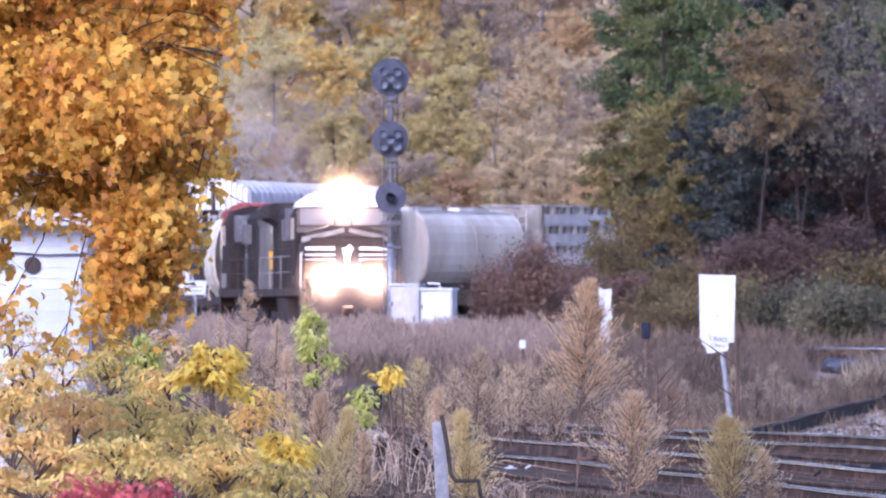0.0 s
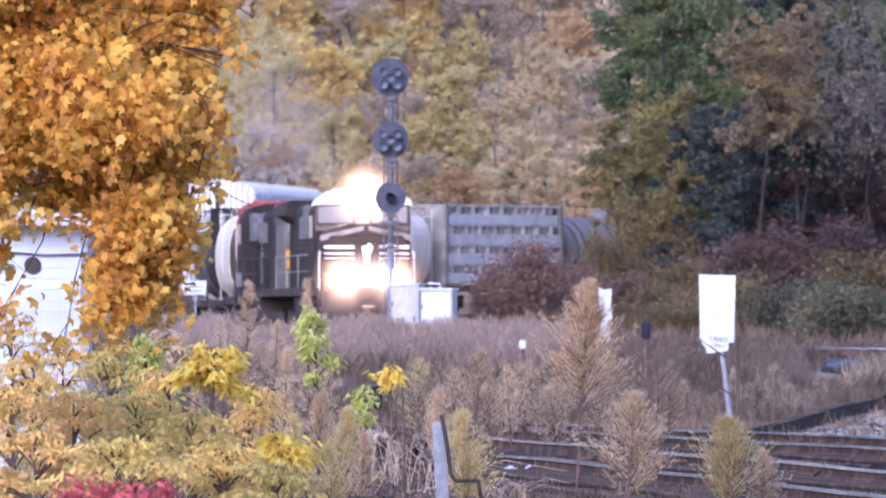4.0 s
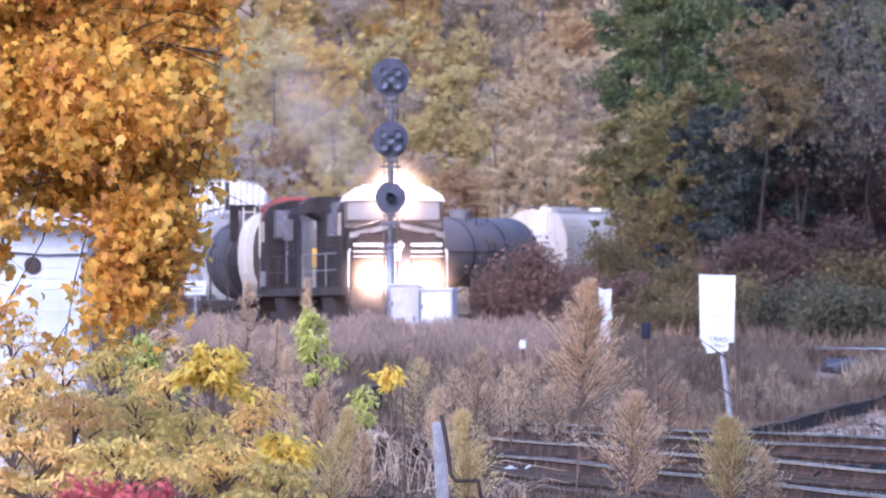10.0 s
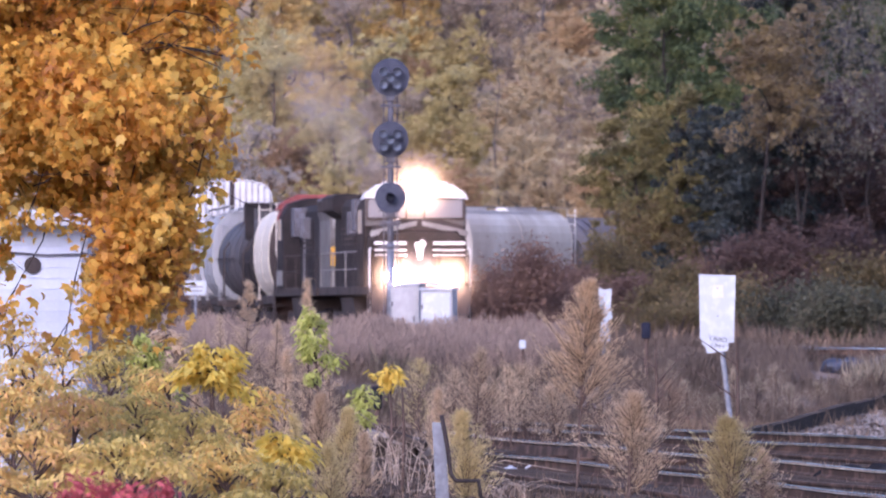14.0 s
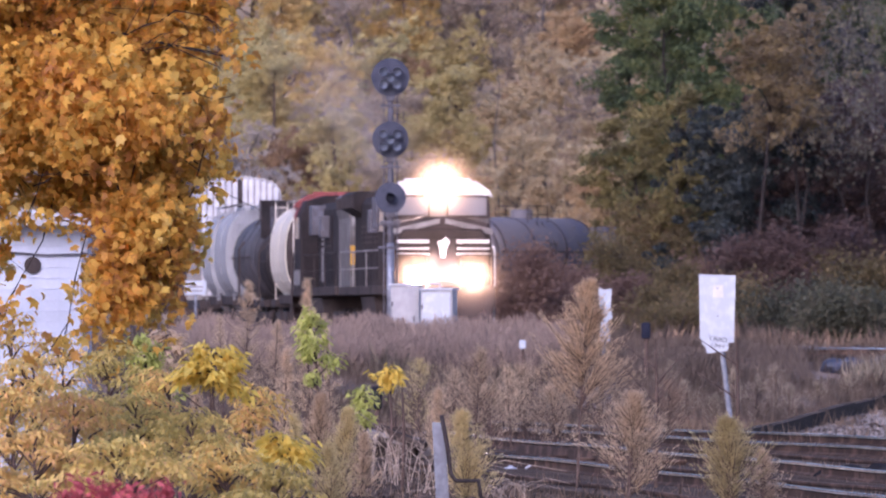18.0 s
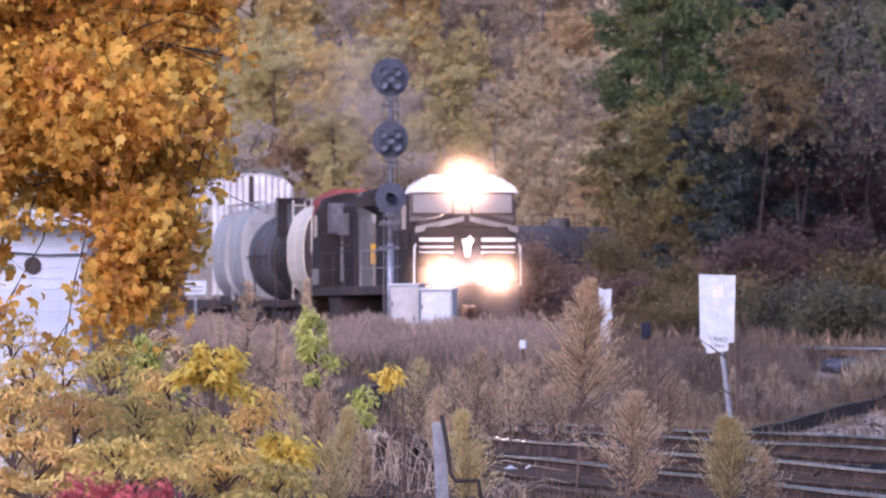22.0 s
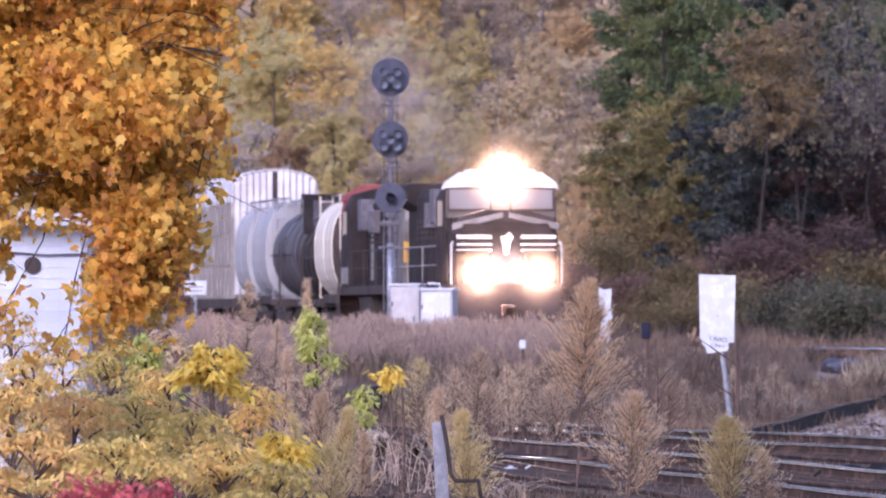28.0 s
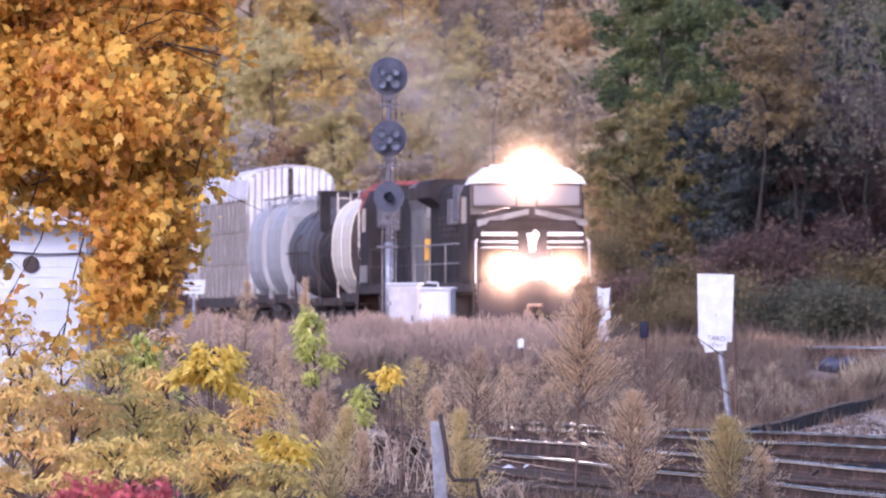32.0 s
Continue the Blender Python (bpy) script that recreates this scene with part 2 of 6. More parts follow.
L_TAN = leaf_mat("tan_wood", [(0.365, 0.265, 0.191), (0.442, 0.343, 0.233), (0.528, 0.421, 0.254), (0.518, 0.451, 0.318), (0.403, 0.372, 0.286)], 0.5, 0.6, 0.4, 0.3, 0.8)
L_RUSTY = leaf_mat("rusty_wood", [(0.29, 0.195, 0.15), (0.37, 0.25, 0.165), (0.45, 0.31, 0.18), (0.48, 0.36, 0.2), (0.4, 0.32, 0.23)], 0.5, 0.6, 0.4, 0.3, 0.8)
L_SMOKY = leaf_mat("grey_brown_wood", [(0.3, 0.24, 0.22), (0.36, 0.3, 0.25), (0.44, 0.36, 0.27), (0.4, 0.36, 0.33), (0.33, 0.32, 0.32)], 0.5, 0.6, 0.5, 0.3, 0.8)
L_GREEN = leaf_mat("green_wood", [(0.045, 0.068, 0.054), (0.068, 0.095, 0.054), (0.09, 0.122, 0.054), (0.153, 0.162, 0.059), (0.27, 0.225, 0.081)], 0.4, 0.6, 0.3, 0.25, 0.6)
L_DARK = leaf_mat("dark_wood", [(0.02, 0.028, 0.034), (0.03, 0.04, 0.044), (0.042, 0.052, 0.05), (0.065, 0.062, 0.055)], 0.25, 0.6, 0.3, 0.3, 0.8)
L_MOSSY = leaf_mat("olive_wood", [(0.14, 0.105, 0.075), (0.18, 0.15, 0.075), (0.23, 0.2, 0.08), (0.3, 0.25, 0.1), (0.26, 0.18, 0.1)], 0.45, 0.6, 0.3, 0.3, 0.8)
L_RUSSET = leaf_mat("russet_brush", [(0.16, 0.105, 0.095), (0.2, 0.13, 0.11), (0.24, 0.155, 0.12), (0.27, 0.18, 0.13)], 0.5)
L_OLIVE = leaf_mat("olive_brush", [(0.1, 0.085, 0.06), (0.14, 0.115, 0.06), (0.18, 0.145, 0.065), (0.2, 0.14, 0.07), (0.16, 0.12, 0.085)], 0.45)
L_HEDGE = leaf_mat("grey_green_brush", [(0.045, 0.05, 0.04), (0.062, 0.066, 0.046), (0.08, 0.082, 0.052), (0.11, 0.09, 0.058)], 0.3)
L_PLUME = leaf_mat("dry_plume", [(0.52, 0.39, 0.27), (0.63, 0.48, 0.33), (0.72, 0.57, 0.4), (0.6, 0.45, 0.3)], 0.55)
# Paler than dry_plume: headlight on one tall weed, put into its colour.
L_HEADLIT = leaf_mat("headlit_plume", [(0.7, 0.51, 0.324), (0.806, 0.608, 0.396), (0.869, 0.666, 0.45)], 0.6)
L_PLUMEY = leaf_mat("yellow_plume", [(0.54, 0.44, 0.22), (0.64, 0.53, 0.27), (0.68, 0.57, 0.36)], 0.55)
L_GRASS = leaf_mat("dry_grass", [(0.158, 0.122, 0.107), (0.198, 0.155, 0.127), (0.237, 0.186, 0.15), (0.213, 0.162, 0.131), (0.316, 0.253, 0.198)], 0.5, 0.9)
L_MAUVE = leaf_mat("grey_weed", [(0.33, 0.252, 0.216), (0.379, 0.291, 0.245), (0.428, 0.326, 0.274), (0.47, 0.365, 0.288)], 0.5, 0.9)
L_BROWN = leaf_mat("brown_weed", [(0.254, 0.18, 0.135), (0.328, 0.234, 0.168), (0.385, 0.283, 0.205), (0.32, 0.221, 0.156)], 0.45)
L_TWIG = leaf_mat("withered_leaf", [(0.083, 0.078, 0.065), (0.138, 0.125, 0.092), (0.24, 0.212, 0.138)], 0.4)
L_RUSTWOOD = leaf_mat("brown_wood", [(0.116, 0.085, 0.072), (0.17, 0.13, 0.096), (0.232, 0.184, 0.116), (0.286, 0.211, 0.088), (0.204, 0.184, 0.15)], 0.5, 0.6, 0.3, 0.3, 0.8)
L_PLUM = leaf_mat("purple_brown_wood", [(0.045, 0.032, 0.036), (0.075, 0.05, 0.05), (0.11, 0.07, 0.06), (0.09, 0.075, 0.07)], 0.35, 0.6, 0.3, 0.4, 0.8)
L_PALE = leaf_mat("pale_grass", [(0.264, 0.22, 0.167), (0.396, 0.334, 0.255), (0.484, 0.414, 0.326)], 0.35, 0.9)


# ---- shapes ----
def thing(name, m=None, label="", category="", group="", kind=""):
    ob = new(name)
    ob.empty_display_size = 0.3
    if m is not None:
        ob.matrix_world = m
    return tagged(ob, label, category, group, kind)


def part(name, bm, material, parent=None, label="", smooth=False):
    me = bpy.data.meshes.new(name)
    bm.to_mesh(me)
    bm.free()
    return mesh_part(name, me, material, parent, label, smooth)


def mesh_part(name, me, material, parent=None, label="", smooth=False):
    if material is not None and not me.materials:
        me.materials.append(material)
    if smooth:
        me.polygons.foreach_set("use_smooth", [True] * len(me.polygons))
    ob = new(name, me)
    if parent is not None:
        ob.parent = parent
    if label:
        ob["label"] = label
    return ob


def bx(bm, x0, x1, y0, y1, z0, z1, bevel=0.0, m=None):
    """A box between two corners, with bevelled edges if asked."""
    r = bmesh.ops.create_cube(bm, size=1.0)
    t = Matrix.Translation(((x0 + x1) / 2, (y0 + y1) / 2, (z0 + z1) / 2)) @ Matrix.Diagonal((x1 - x0, y1 - y0, z1 - z0, 1))
    bmesh.ops.transform(bm, matrix=(m or Matrix()) @ t, verts=r["verts"])
    if bevel:
        es = list({e for v in r["verts"] for e in v.link_edges})
        bmesh.ops.bevel(bm, geom=es, offset=bevel, segments=2, affect="EDGES", profile=0.6)
    return bm


def box_part(name, x0, x1, y0, y1, z0, z1, material, parent, bevel=0.02, label=""):
    return part(name, bx(bmesh.new(), x0, x1, y0, y1, z0, z1, bevel), material, parent, label)


def tube(bm, pts, radii, seg=6):
    """A tapered tube through points."""
    pts = [Vector(p) for p in pts]
    rings = []
    for i, p in enumerate(pts):
        d = (pts[min(i + 1, len(pts) - 1)] - pts[max(i - 1, 0)]).normalized()
        a = d.cross(Vector((0.31, 0.94, 0.12))).normalized()
        b = d.cross(a)
        r = radii[i] if isinstance(radii, (list, tuple)) else radii
        rings.append([bm.verts.new(p + (a * math.cos(2 * math.pi * k / seg) + b * math.sin(2 * math.pi * k / seg)) * r) for k in range(seg)])
    for i in range(len(rings) - 1):
        for k in range(seg):
            bm.faces.new((rings[i][k], rings[i][(k + 1) % seg], rings[i + 1][(k + 1) % seg], rings[i + 1][k]))
    bm.faces.new(rings[0][::-1]), bm.faces.new(rings[-1])
    return bm


def prism(bm, prof, y0, y1):
    """A profile of (x, z) points drawn out along y."""
    a = [bm.verts.new((x, y0, z)) for x, z in prof]
    b = [bm.verts.new((x, y1, z)) for x, z in prof]
    k = len(prof)
    for i in range(k):
        bm.faces.new((a[i], a[(i + 1) % k], b[(i + 1) % k], b[i]))
    bm.faces.new(a[::-1]), bm.faces.new(b)
    return bm


def loft(bm, rows):
    """Closed rings of equal length, skinned and capped."""
    rings = [[bm.verts.new(p) for p in row] for row in rows]
    k = len(rings[0])
    for r0, r1 in zip(rings, rings[1:]):
        for i in range(k):
            bm.faces.new((r0[i], r0[(i + 1) % k], r1[(i + 1) % k], r1[i]))
    bm.faces.new(rings[0][::-1]), bm.faces.new(rings[-1])
    return bm


def disc(bm, r, y0, y1, x=0.0, z=0.0, seg=24, bulge=0.0):
    """A round plate across the y axis; bulge domes its front (towards -y)."""
    rows = [[(x + r * math.cos(a) * s, y, z + r * math.sin(a) * s) for a in [2 * math.pi * k / seg for k in range(seg)]]
            for y, s in ([(y1, 1.0), (y0, 1.0)] + ([(y0 - bulge * 0.6, 0.75), (y0 - bulge * 0.95, 0.35), (y0 - bulge, 0.05)] if bulge else []))]
    return loft(bm, rows)


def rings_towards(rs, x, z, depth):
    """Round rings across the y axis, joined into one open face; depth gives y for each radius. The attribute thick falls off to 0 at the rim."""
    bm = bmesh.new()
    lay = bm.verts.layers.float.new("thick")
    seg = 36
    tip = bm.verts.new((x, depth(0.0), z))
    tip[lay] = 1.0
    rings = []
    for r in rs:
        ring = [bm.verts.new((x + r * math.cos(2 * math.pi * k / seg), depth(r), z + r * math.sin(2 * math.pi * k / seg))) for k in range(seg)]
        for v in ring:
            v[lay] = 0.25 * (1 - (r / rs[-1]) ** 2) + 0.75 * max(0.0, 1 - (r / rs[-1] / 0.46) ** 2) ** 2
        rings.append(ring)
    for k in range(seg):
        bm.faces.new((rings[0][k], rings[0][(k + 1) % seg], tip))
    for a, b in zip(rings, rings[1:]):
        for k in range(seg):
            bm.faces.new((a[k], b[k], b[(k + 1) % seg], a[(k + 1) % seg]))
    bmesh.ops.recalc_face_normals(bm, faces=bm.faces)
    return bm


def lamp(r, y, x, z, bulge):
    """A domed lamp glass towards -y."""
    return rings_towards([r * f for f in (0.3, 0.55, 0.75, 0.9, 1.0)], x, z, lambda q: y - bulge * math.sqrt(max(0.0, 1 - (q / r) ** 2)))


def collar(r0, r1, y0, y1, x, z):
    """An open ring across the y axis."""
    ring = [2 * math.pi * k / 28 for k in range(28)]
    bm = bmesh.new()
    rings = [[bm.verts.new((x + r * math.cos(a), y, z + r * math.sin(a))) for a in ring] for r, y in ((r0, y0), (r1, y0), (r1, y1), (r0, y1))]
    for i in range(4):
        for k in range(28):
            a, b = rings[i], rings[(i + 1) % 4]
            bm.faces.new((a[k], a[(k + 1) % 28], b[(k + 1) % 28], b[k]))
    bmesh.ops.recalc_face_normals(bm, faces=bm.faces)
    return bm


def glare_disc(r, y, x, z, gap):
    """A flat disc added before a lamp to stand for its glare."""
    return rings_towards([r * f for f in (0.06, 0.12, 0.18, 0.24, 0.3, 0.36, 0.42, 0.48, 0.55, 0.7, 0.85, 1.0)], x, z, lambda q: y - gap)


CLUMP = np.array([(0, -0.5, 0), (0.4, -0.25, 0.1), (0.42, 0.2, -0.05), (0.1, 0.5, 0.1), (-0.35, 0.35, 0), (-0.45, -0.1, 0.12)])
MAPLE = np.array([(0, -0.48, 0), (0.17, -0.28, 0.03), (0.42, -0.28, -0.06), (0.33, -0.06, 0.02), (0.5, 0.18, -0.08), (0.21, 0.15, 0.03), (0.04, 0.54, -0.06),
                  (-0.19, 0.17, 0.03), (-0.48, 0.22, -0.08), (-0.34, -0.04, 0.02), (-0.44, -0.28, -0.06), (-0.16, -0.28, 0.03)])
SPECK = np.array([(0.05, -0.55, 0.05), (0.45, 0.0, -0.05), (-0.05, 0.5, 0.06), (-0.42, 0.05, -0.04)])
FIBRE = np.array([(0, 0, 0), (0.06, 0.4, 0.02), (0, 1.0, -0.05), (-0.06, 0.4, 0.02)])
NOTCHED = np.array([(0.05, -0.5, 0), (0.3, -0.32, 0.05), (0.22, -0.1, 0.02), (0.46, 0.1, -0.1), (0.2, 0.2, 0.04), (0.1, 0.55, -0.1), (-0.12, 0.3, 0.05), (-0.34, 0.3, -0.04), (-0.24, 0.0, 0.04), (-0.3, -0.3, -0.05)])
BLADE = np.array([(-0.5, 0, 0), (0.5, 0, 0), (0.25, 0.1, 0.6), (0.0, 0.25, 1.0), (-0.2, 0.1, 0.6)])
LANCE = np.array([(0, 0, 0), (0.16, 0.25, 0.03), (0.12, 0.65, 0), (0, 1.0, -0.12), (-0.12, 0.65, 0), (-0.16, 0.25, 0.03)])


def turns(rng, n, up=0.0):
    """Random rotations; up > 0 lays the leaves flatter."""
    q = rng.normal(size=(n, 4))
    if up:
        q[:, 1:3] *= 1 - up
    q /= np.linalg.norm(q, axis=1)[:, None]
    w, x, y, z = q.T
    return np.stack([np.stack([1 - 2 * (y * y + z * z), 2 * (x * y - w * z), 2 * (x * z + w * y)], 1),
                     np.stack([2 * (x * y + w * z), 1 - 2 * (x * x + z * z), 2 * (y * z - w * x)], 1),
                     np.stack([2 * (x * z - w * y), 2 * (y * z + w * x), 1 - 2 * (x * x + y * y)], 1)], 1)


def leaves(name, centres, sizes, shape, rot):
    """One mesh of many leaves: a copy of shape at every centre."""
    n, k = len(centres), len(shape)
    v = np.einsum("nij,kj->nki", rot, shape) * np.asarray(sizes)[:, None, None] + np.asarray(centres)[:, None, :]
    me = bpy.data.meshes.new(name)
    me.vertices.add(n * k), me.loops.add(n * k), me.polygons.add(n)
    me.vertices.foreach_set("co", v.astype(np.float32).ravel())
    me.loops.foreach_set("vertex_index", np.arange(n * k, dtype=np.int32))
    me.polygons.foreach_set("loop_start", np.arange(0, n * k, k, dtype=np.int32))
    me.update(calc_edges=True)
    return me


def branching(rng, base, height, spread, limbs, r0, lean=(0, 0), bare=0.25, twigs=3):
    """A trunk with limbs and twigs: (list of tubes, points where leaves hang)."""
    tubes, tips = [], []
    top = Vector(base) + Vector((lean[0], lean[1], height))
    trunk = [Vector(base).lerp(top, f) + Vector(rng.normal(size=3) * 0.02 * height * (f > 0)) for f in (0, 0.2, 0.4, 0.6, 0.8, 1.0)]
    tubes.append((trunk, [r0 * s for s in (1.15, 0.95, 0.8, 0.6, 0.4, 0.15)], 8))
    for i in range(limbs):
        f = bare + (1 - bare) * (i + rng.random()) / limbs
        k = min(int(f * 5), 4)
        p = trunk[k].lerp(trunk[k + 1], f * 5 - k)
        a = rng.random() * 2 * math.pi
        ln = spread * (1.1 - 0.65 * f) * (0.7 + 0.5 * rng.random())
        d = Vector((math.cos(a), math.sin(a), 0.35 + 0.5 * f)).normalized()
        q = [p, p + d * ln * 0.5 + Vector((0, 0, 0.05 * ln)), p + d * ln + Vector((0, 0, 0.2 * ln * (rng.random() - 0.3)))]
        tubes.append((q, [r0 * 0.4 * (1 - 0.6 * f), r0 * 0.25 * (1 - 0.6 * f), r0 * 0.06], 5))
        tips += [q[1], q[2], q[1].lerp(q[2], 0.5)]
        for _ in range(twigs):
            b = q[1].lerp(q[2], rng.random())
            e = b + (d + Vector(rng.normal(size=3) * 0.6)).normalized() * ln * 0.45
            tubes.append(([b, b.lerp(e, 0.55) + Vector(rng.normal(size=3) * 0.04 * ln), e], [r0 * 0.09, r0 * 0.06, r0 * 0.025], 4))
            tips.append(e)
    tips.append(top)
    return tubes, tips


def along(dirs, rng, spread):
    """Rotations whose y axis follows the given directions, with some scatter."""
    y = np.asarray(dirs) + rng.normal(size=np.shape(dirs)) * spread
    y /= np.linalg.norm(y, axis=1)[:, None]
    x = np.cross(y, rng.normal(size=y.shape))
    x /= np.linalg.norm(x, axis=1)[:, None]
    return np.stack([x, y, np.cross(x, y)], 2)


def tree(name, seed, height, spread, limbs, r0, leaf, count, size, shape=CLUMP, puff=0.9, bark=None, lean=(0, 0), bare=0.25, twigs=3, flat=0.0, label="", category="tree", group="", clumps=0, clump_r=0.38, twig_bark=None):
    rng = np.random.default_rng(seed)
    tubes, tips = branching(rng, (0, 0, 0), height, spread, limbs, r0, lean, bare, twigs)
    t = thing(name, None, label, category, group)
    bm = bmesh.new()
    fine = bmesh.new()
    for pts, rad, seg in tubes:
        tube(fine if twig_bark and seg < 6 and pts[0].z > height * 0.5 else bm, pts, rad, seg)
    part("trunk", bm, bark or M_BARK, t, smooth=True)
    if twig_bark:
        part("twig_spray", fine, twig_bark, t, "pale grey bare twigs", smooth=True)["kind"] = "stuff"
    if count:
        if clumps:
            # leaves gather in dense clumps round the twigs, with gaps between
            hub = np.array([tuple(tips[i]) for i in rng.integers(0, len(tips), clumps)]) + rng.normal(size=(clumps, 3)) * puff * np.array([0.5, 0.5, 0.4])
            of = rng.integers(0, clumps, count)
            wide = clump_r * (0.45 + 0.9 * rng.random(clumps))
            ball = rng.normal(size=(count, 3))
            ball /= np.linalg.norm(ball, axis=1)[:, None]
            c = hub[of] + ball * (rng.random((count, 1)) ** 0.4) * wide[of][:, None] * np.array([1.1, 1.1, 0.75])
            c[:, 2] = np.maximum(c[:, 2], 0.1)
            mesh_part("crown", leaves("crown", c, size * (0.6 + 0.8 * rng.random(count)), shape, turns(rng, count, flat)), leaf, t)
            return t
        c = np.array([tuple(tips[i]) for i in rng.integers(0, len(tips), count)])
        w = puff * (0.55 + 0.8 * rng.random((count, 1)))
        c = c + rng.normal(size=(count, 3)) * w * np.array([0.6, 0.6, 0.5])
        c[:, 2] = np.maximum(c[:, 2], 0.1)
        mesh_part("crown", leaves("crown", c, size * (0.6 + 0.8 * rng.random(count)), shape, turns(rng, count, flat)), leaf, t)
    return t


def smooth(a, b, x):
    f = np.clip((x - a) / (b - a), 0, 1)
    return f * f * (3 - 2 * f)


# ---- the main line: one S-shaped track; u is the way along it ----
U0, U1, UN = -420.0, 130.0, 2200


def heading(u):
    """Degrees off the line towards the camera, to its right."""
    if u > 72:
        return min(45.0, 4.75 + (u - 72) * 1.35)
    if u > -45:
        return 4.75
    if u > -95:
        return 4.75 * (u + 95) / 50
    if u > -127:
        return -30.0 * (-95 - u) / 32
    return -30.0


def lay_line():
    us = np.linspace(U0, U1, UN)
    h = np.radians([heading(u) for u in us])
    du = us[1] - us[0]
    x = np.concatenate([[0], np.cumsum(np.sin(h[:-1]) * du)])
    y = np.concatenate([[0], np.cumsum(-np.cos(h[:-1]) * du)])
    k = int(np.argmin(np.abs(us - 61)))
    return us, x - x[k] + 2.26, y - y[k] + 300.0


LINE_U, LINE_X, LINE_Y = lay_line()


def on_line(u):
    z = 0.75 * float(smooth(60, 140, -u))
    return Vector((float(np.interp(u, LINE_U, LINE_X)), float(np.interp(u, LINE_U, LINE_Y)), z))


# ---- ground ----
def ground_z(x, y):
    """Low yard in front, a bank up to the main line, a wooded hill behind it."""
    x, y = np.atleast_1d(np.asarray(x, float)), np.atleast_1d(np.asarray(y, float))
    z = -1.62 + 0 * x
    z = z + 1.3 * smooth(243, 272, y)
    spur = np.abs(x - 5.8 - (y - 208) * 0.126)
    z = np.maximum(z, np.where((y > 200) & (y < 275), -1.8 + (y - 208) * 0.0148 - 0.45 * np.maximum(0, spur - 1.6), -9))
    z = z + 0.5 * smooth(385, 470, y)
    z = z + 34 * smooth(530, 740, y + 0.15 * np.abs(x)) + 30 * smooth(740, 1500, y)
    z = z + 0.9 * (1 - smooth(3, 30, y))
    z = z + (0.1 * np.sin(x * 0.9 + y * 0.17) * np.sin(y * 0.21 + 1.3) + 0.05 * np.sin(x * 2.3 + y * 0.6)) * smooth(246, 262, y)
    near = (y > 235) & (y < 300)
    if near.any():
        d2 = np.full(int(near.sum()), 1e9)
        for u in range(40, 128, 2):
            q = on_line(u)
            d2 = np.minimum(d2, (x[near] - q.x) ** 2 + (y[near] - q.y) ** 2)
        z[near] = np.maximum(z[near], -0.34 - 0.4 * np.maximum(0, np.sqrt(d2) - 1.9))
    return z


def gz(x, y):
    return float(ground_z(x, y)[0])


def build_ground():
    xs = np.concatenate([[-3000, -1000, -300, -100], np.arange(-40, 40.1, 0.8), [100, 300, 1000, 3000]])
    ys = np.concatenate([[-3000, -500, -60], np.arange(-20, 240, 4.0), np.arange(240, 300, 0.8), np.arange(300, 540, 4.0), np.arange(540, 780, 8.0), [900, 1200, 1500, 2200, 4000]])
    gx, gy = np.meshgrid(xs, ys)
    v = np.stack([gx, gy, ground_z(gx, gy)], 2).reshape(-1, 3)
    w, h = len(xs), len(ys)
    i = (np.arange(h - 1)[:, None] * w + np.arange(w - 1)[None, :]).ravel()
    f = np.stack([i, i + 1, i + w + 1, i + w], 1)
    me = bpy.data.meshes.new("ground")
    me.from_pydata(v.tolist(), [], f.tolist())
    g = mesh_part("ground", me, M_SOIL, None, smooth=True)
    tagged(g, "dry brown soil with dead weeds beside the railway", "ground", kind="structure")


build_ground()


def progress(t):
    return 61 + (t - 32) * 2.08


def car_pose(u, lag, length):
    a, b = on_line(u - lag - 0.15 * length), on_line(u - lag - 0.85 * length)
    back = (b - a).normalized()
    p = a - back * 0.15 * length
    return Matrix.Translation(p) @ pose(0, 0, 0, 0, 0, math.degrees(math.atan2(-back.x, back.y)))


def rail_profile(side):
    return [(side - 0.07, -0.172), (side + 0.07, -0.172), (side + 0.07, -0.155), (side + 0.015, -0.13), (side + 0.015, -0.045), (side + 0.036, -0.036),
            (side + 0.036, -0.004), (side + 0.03, 0), (side - 0.03, 0), (side - 0.036, -0.004), (side - 0.036, -0.036), (side - 0.015, -0.045), (side - 0.015, -0.13), (side - 0.07, -0.155)]


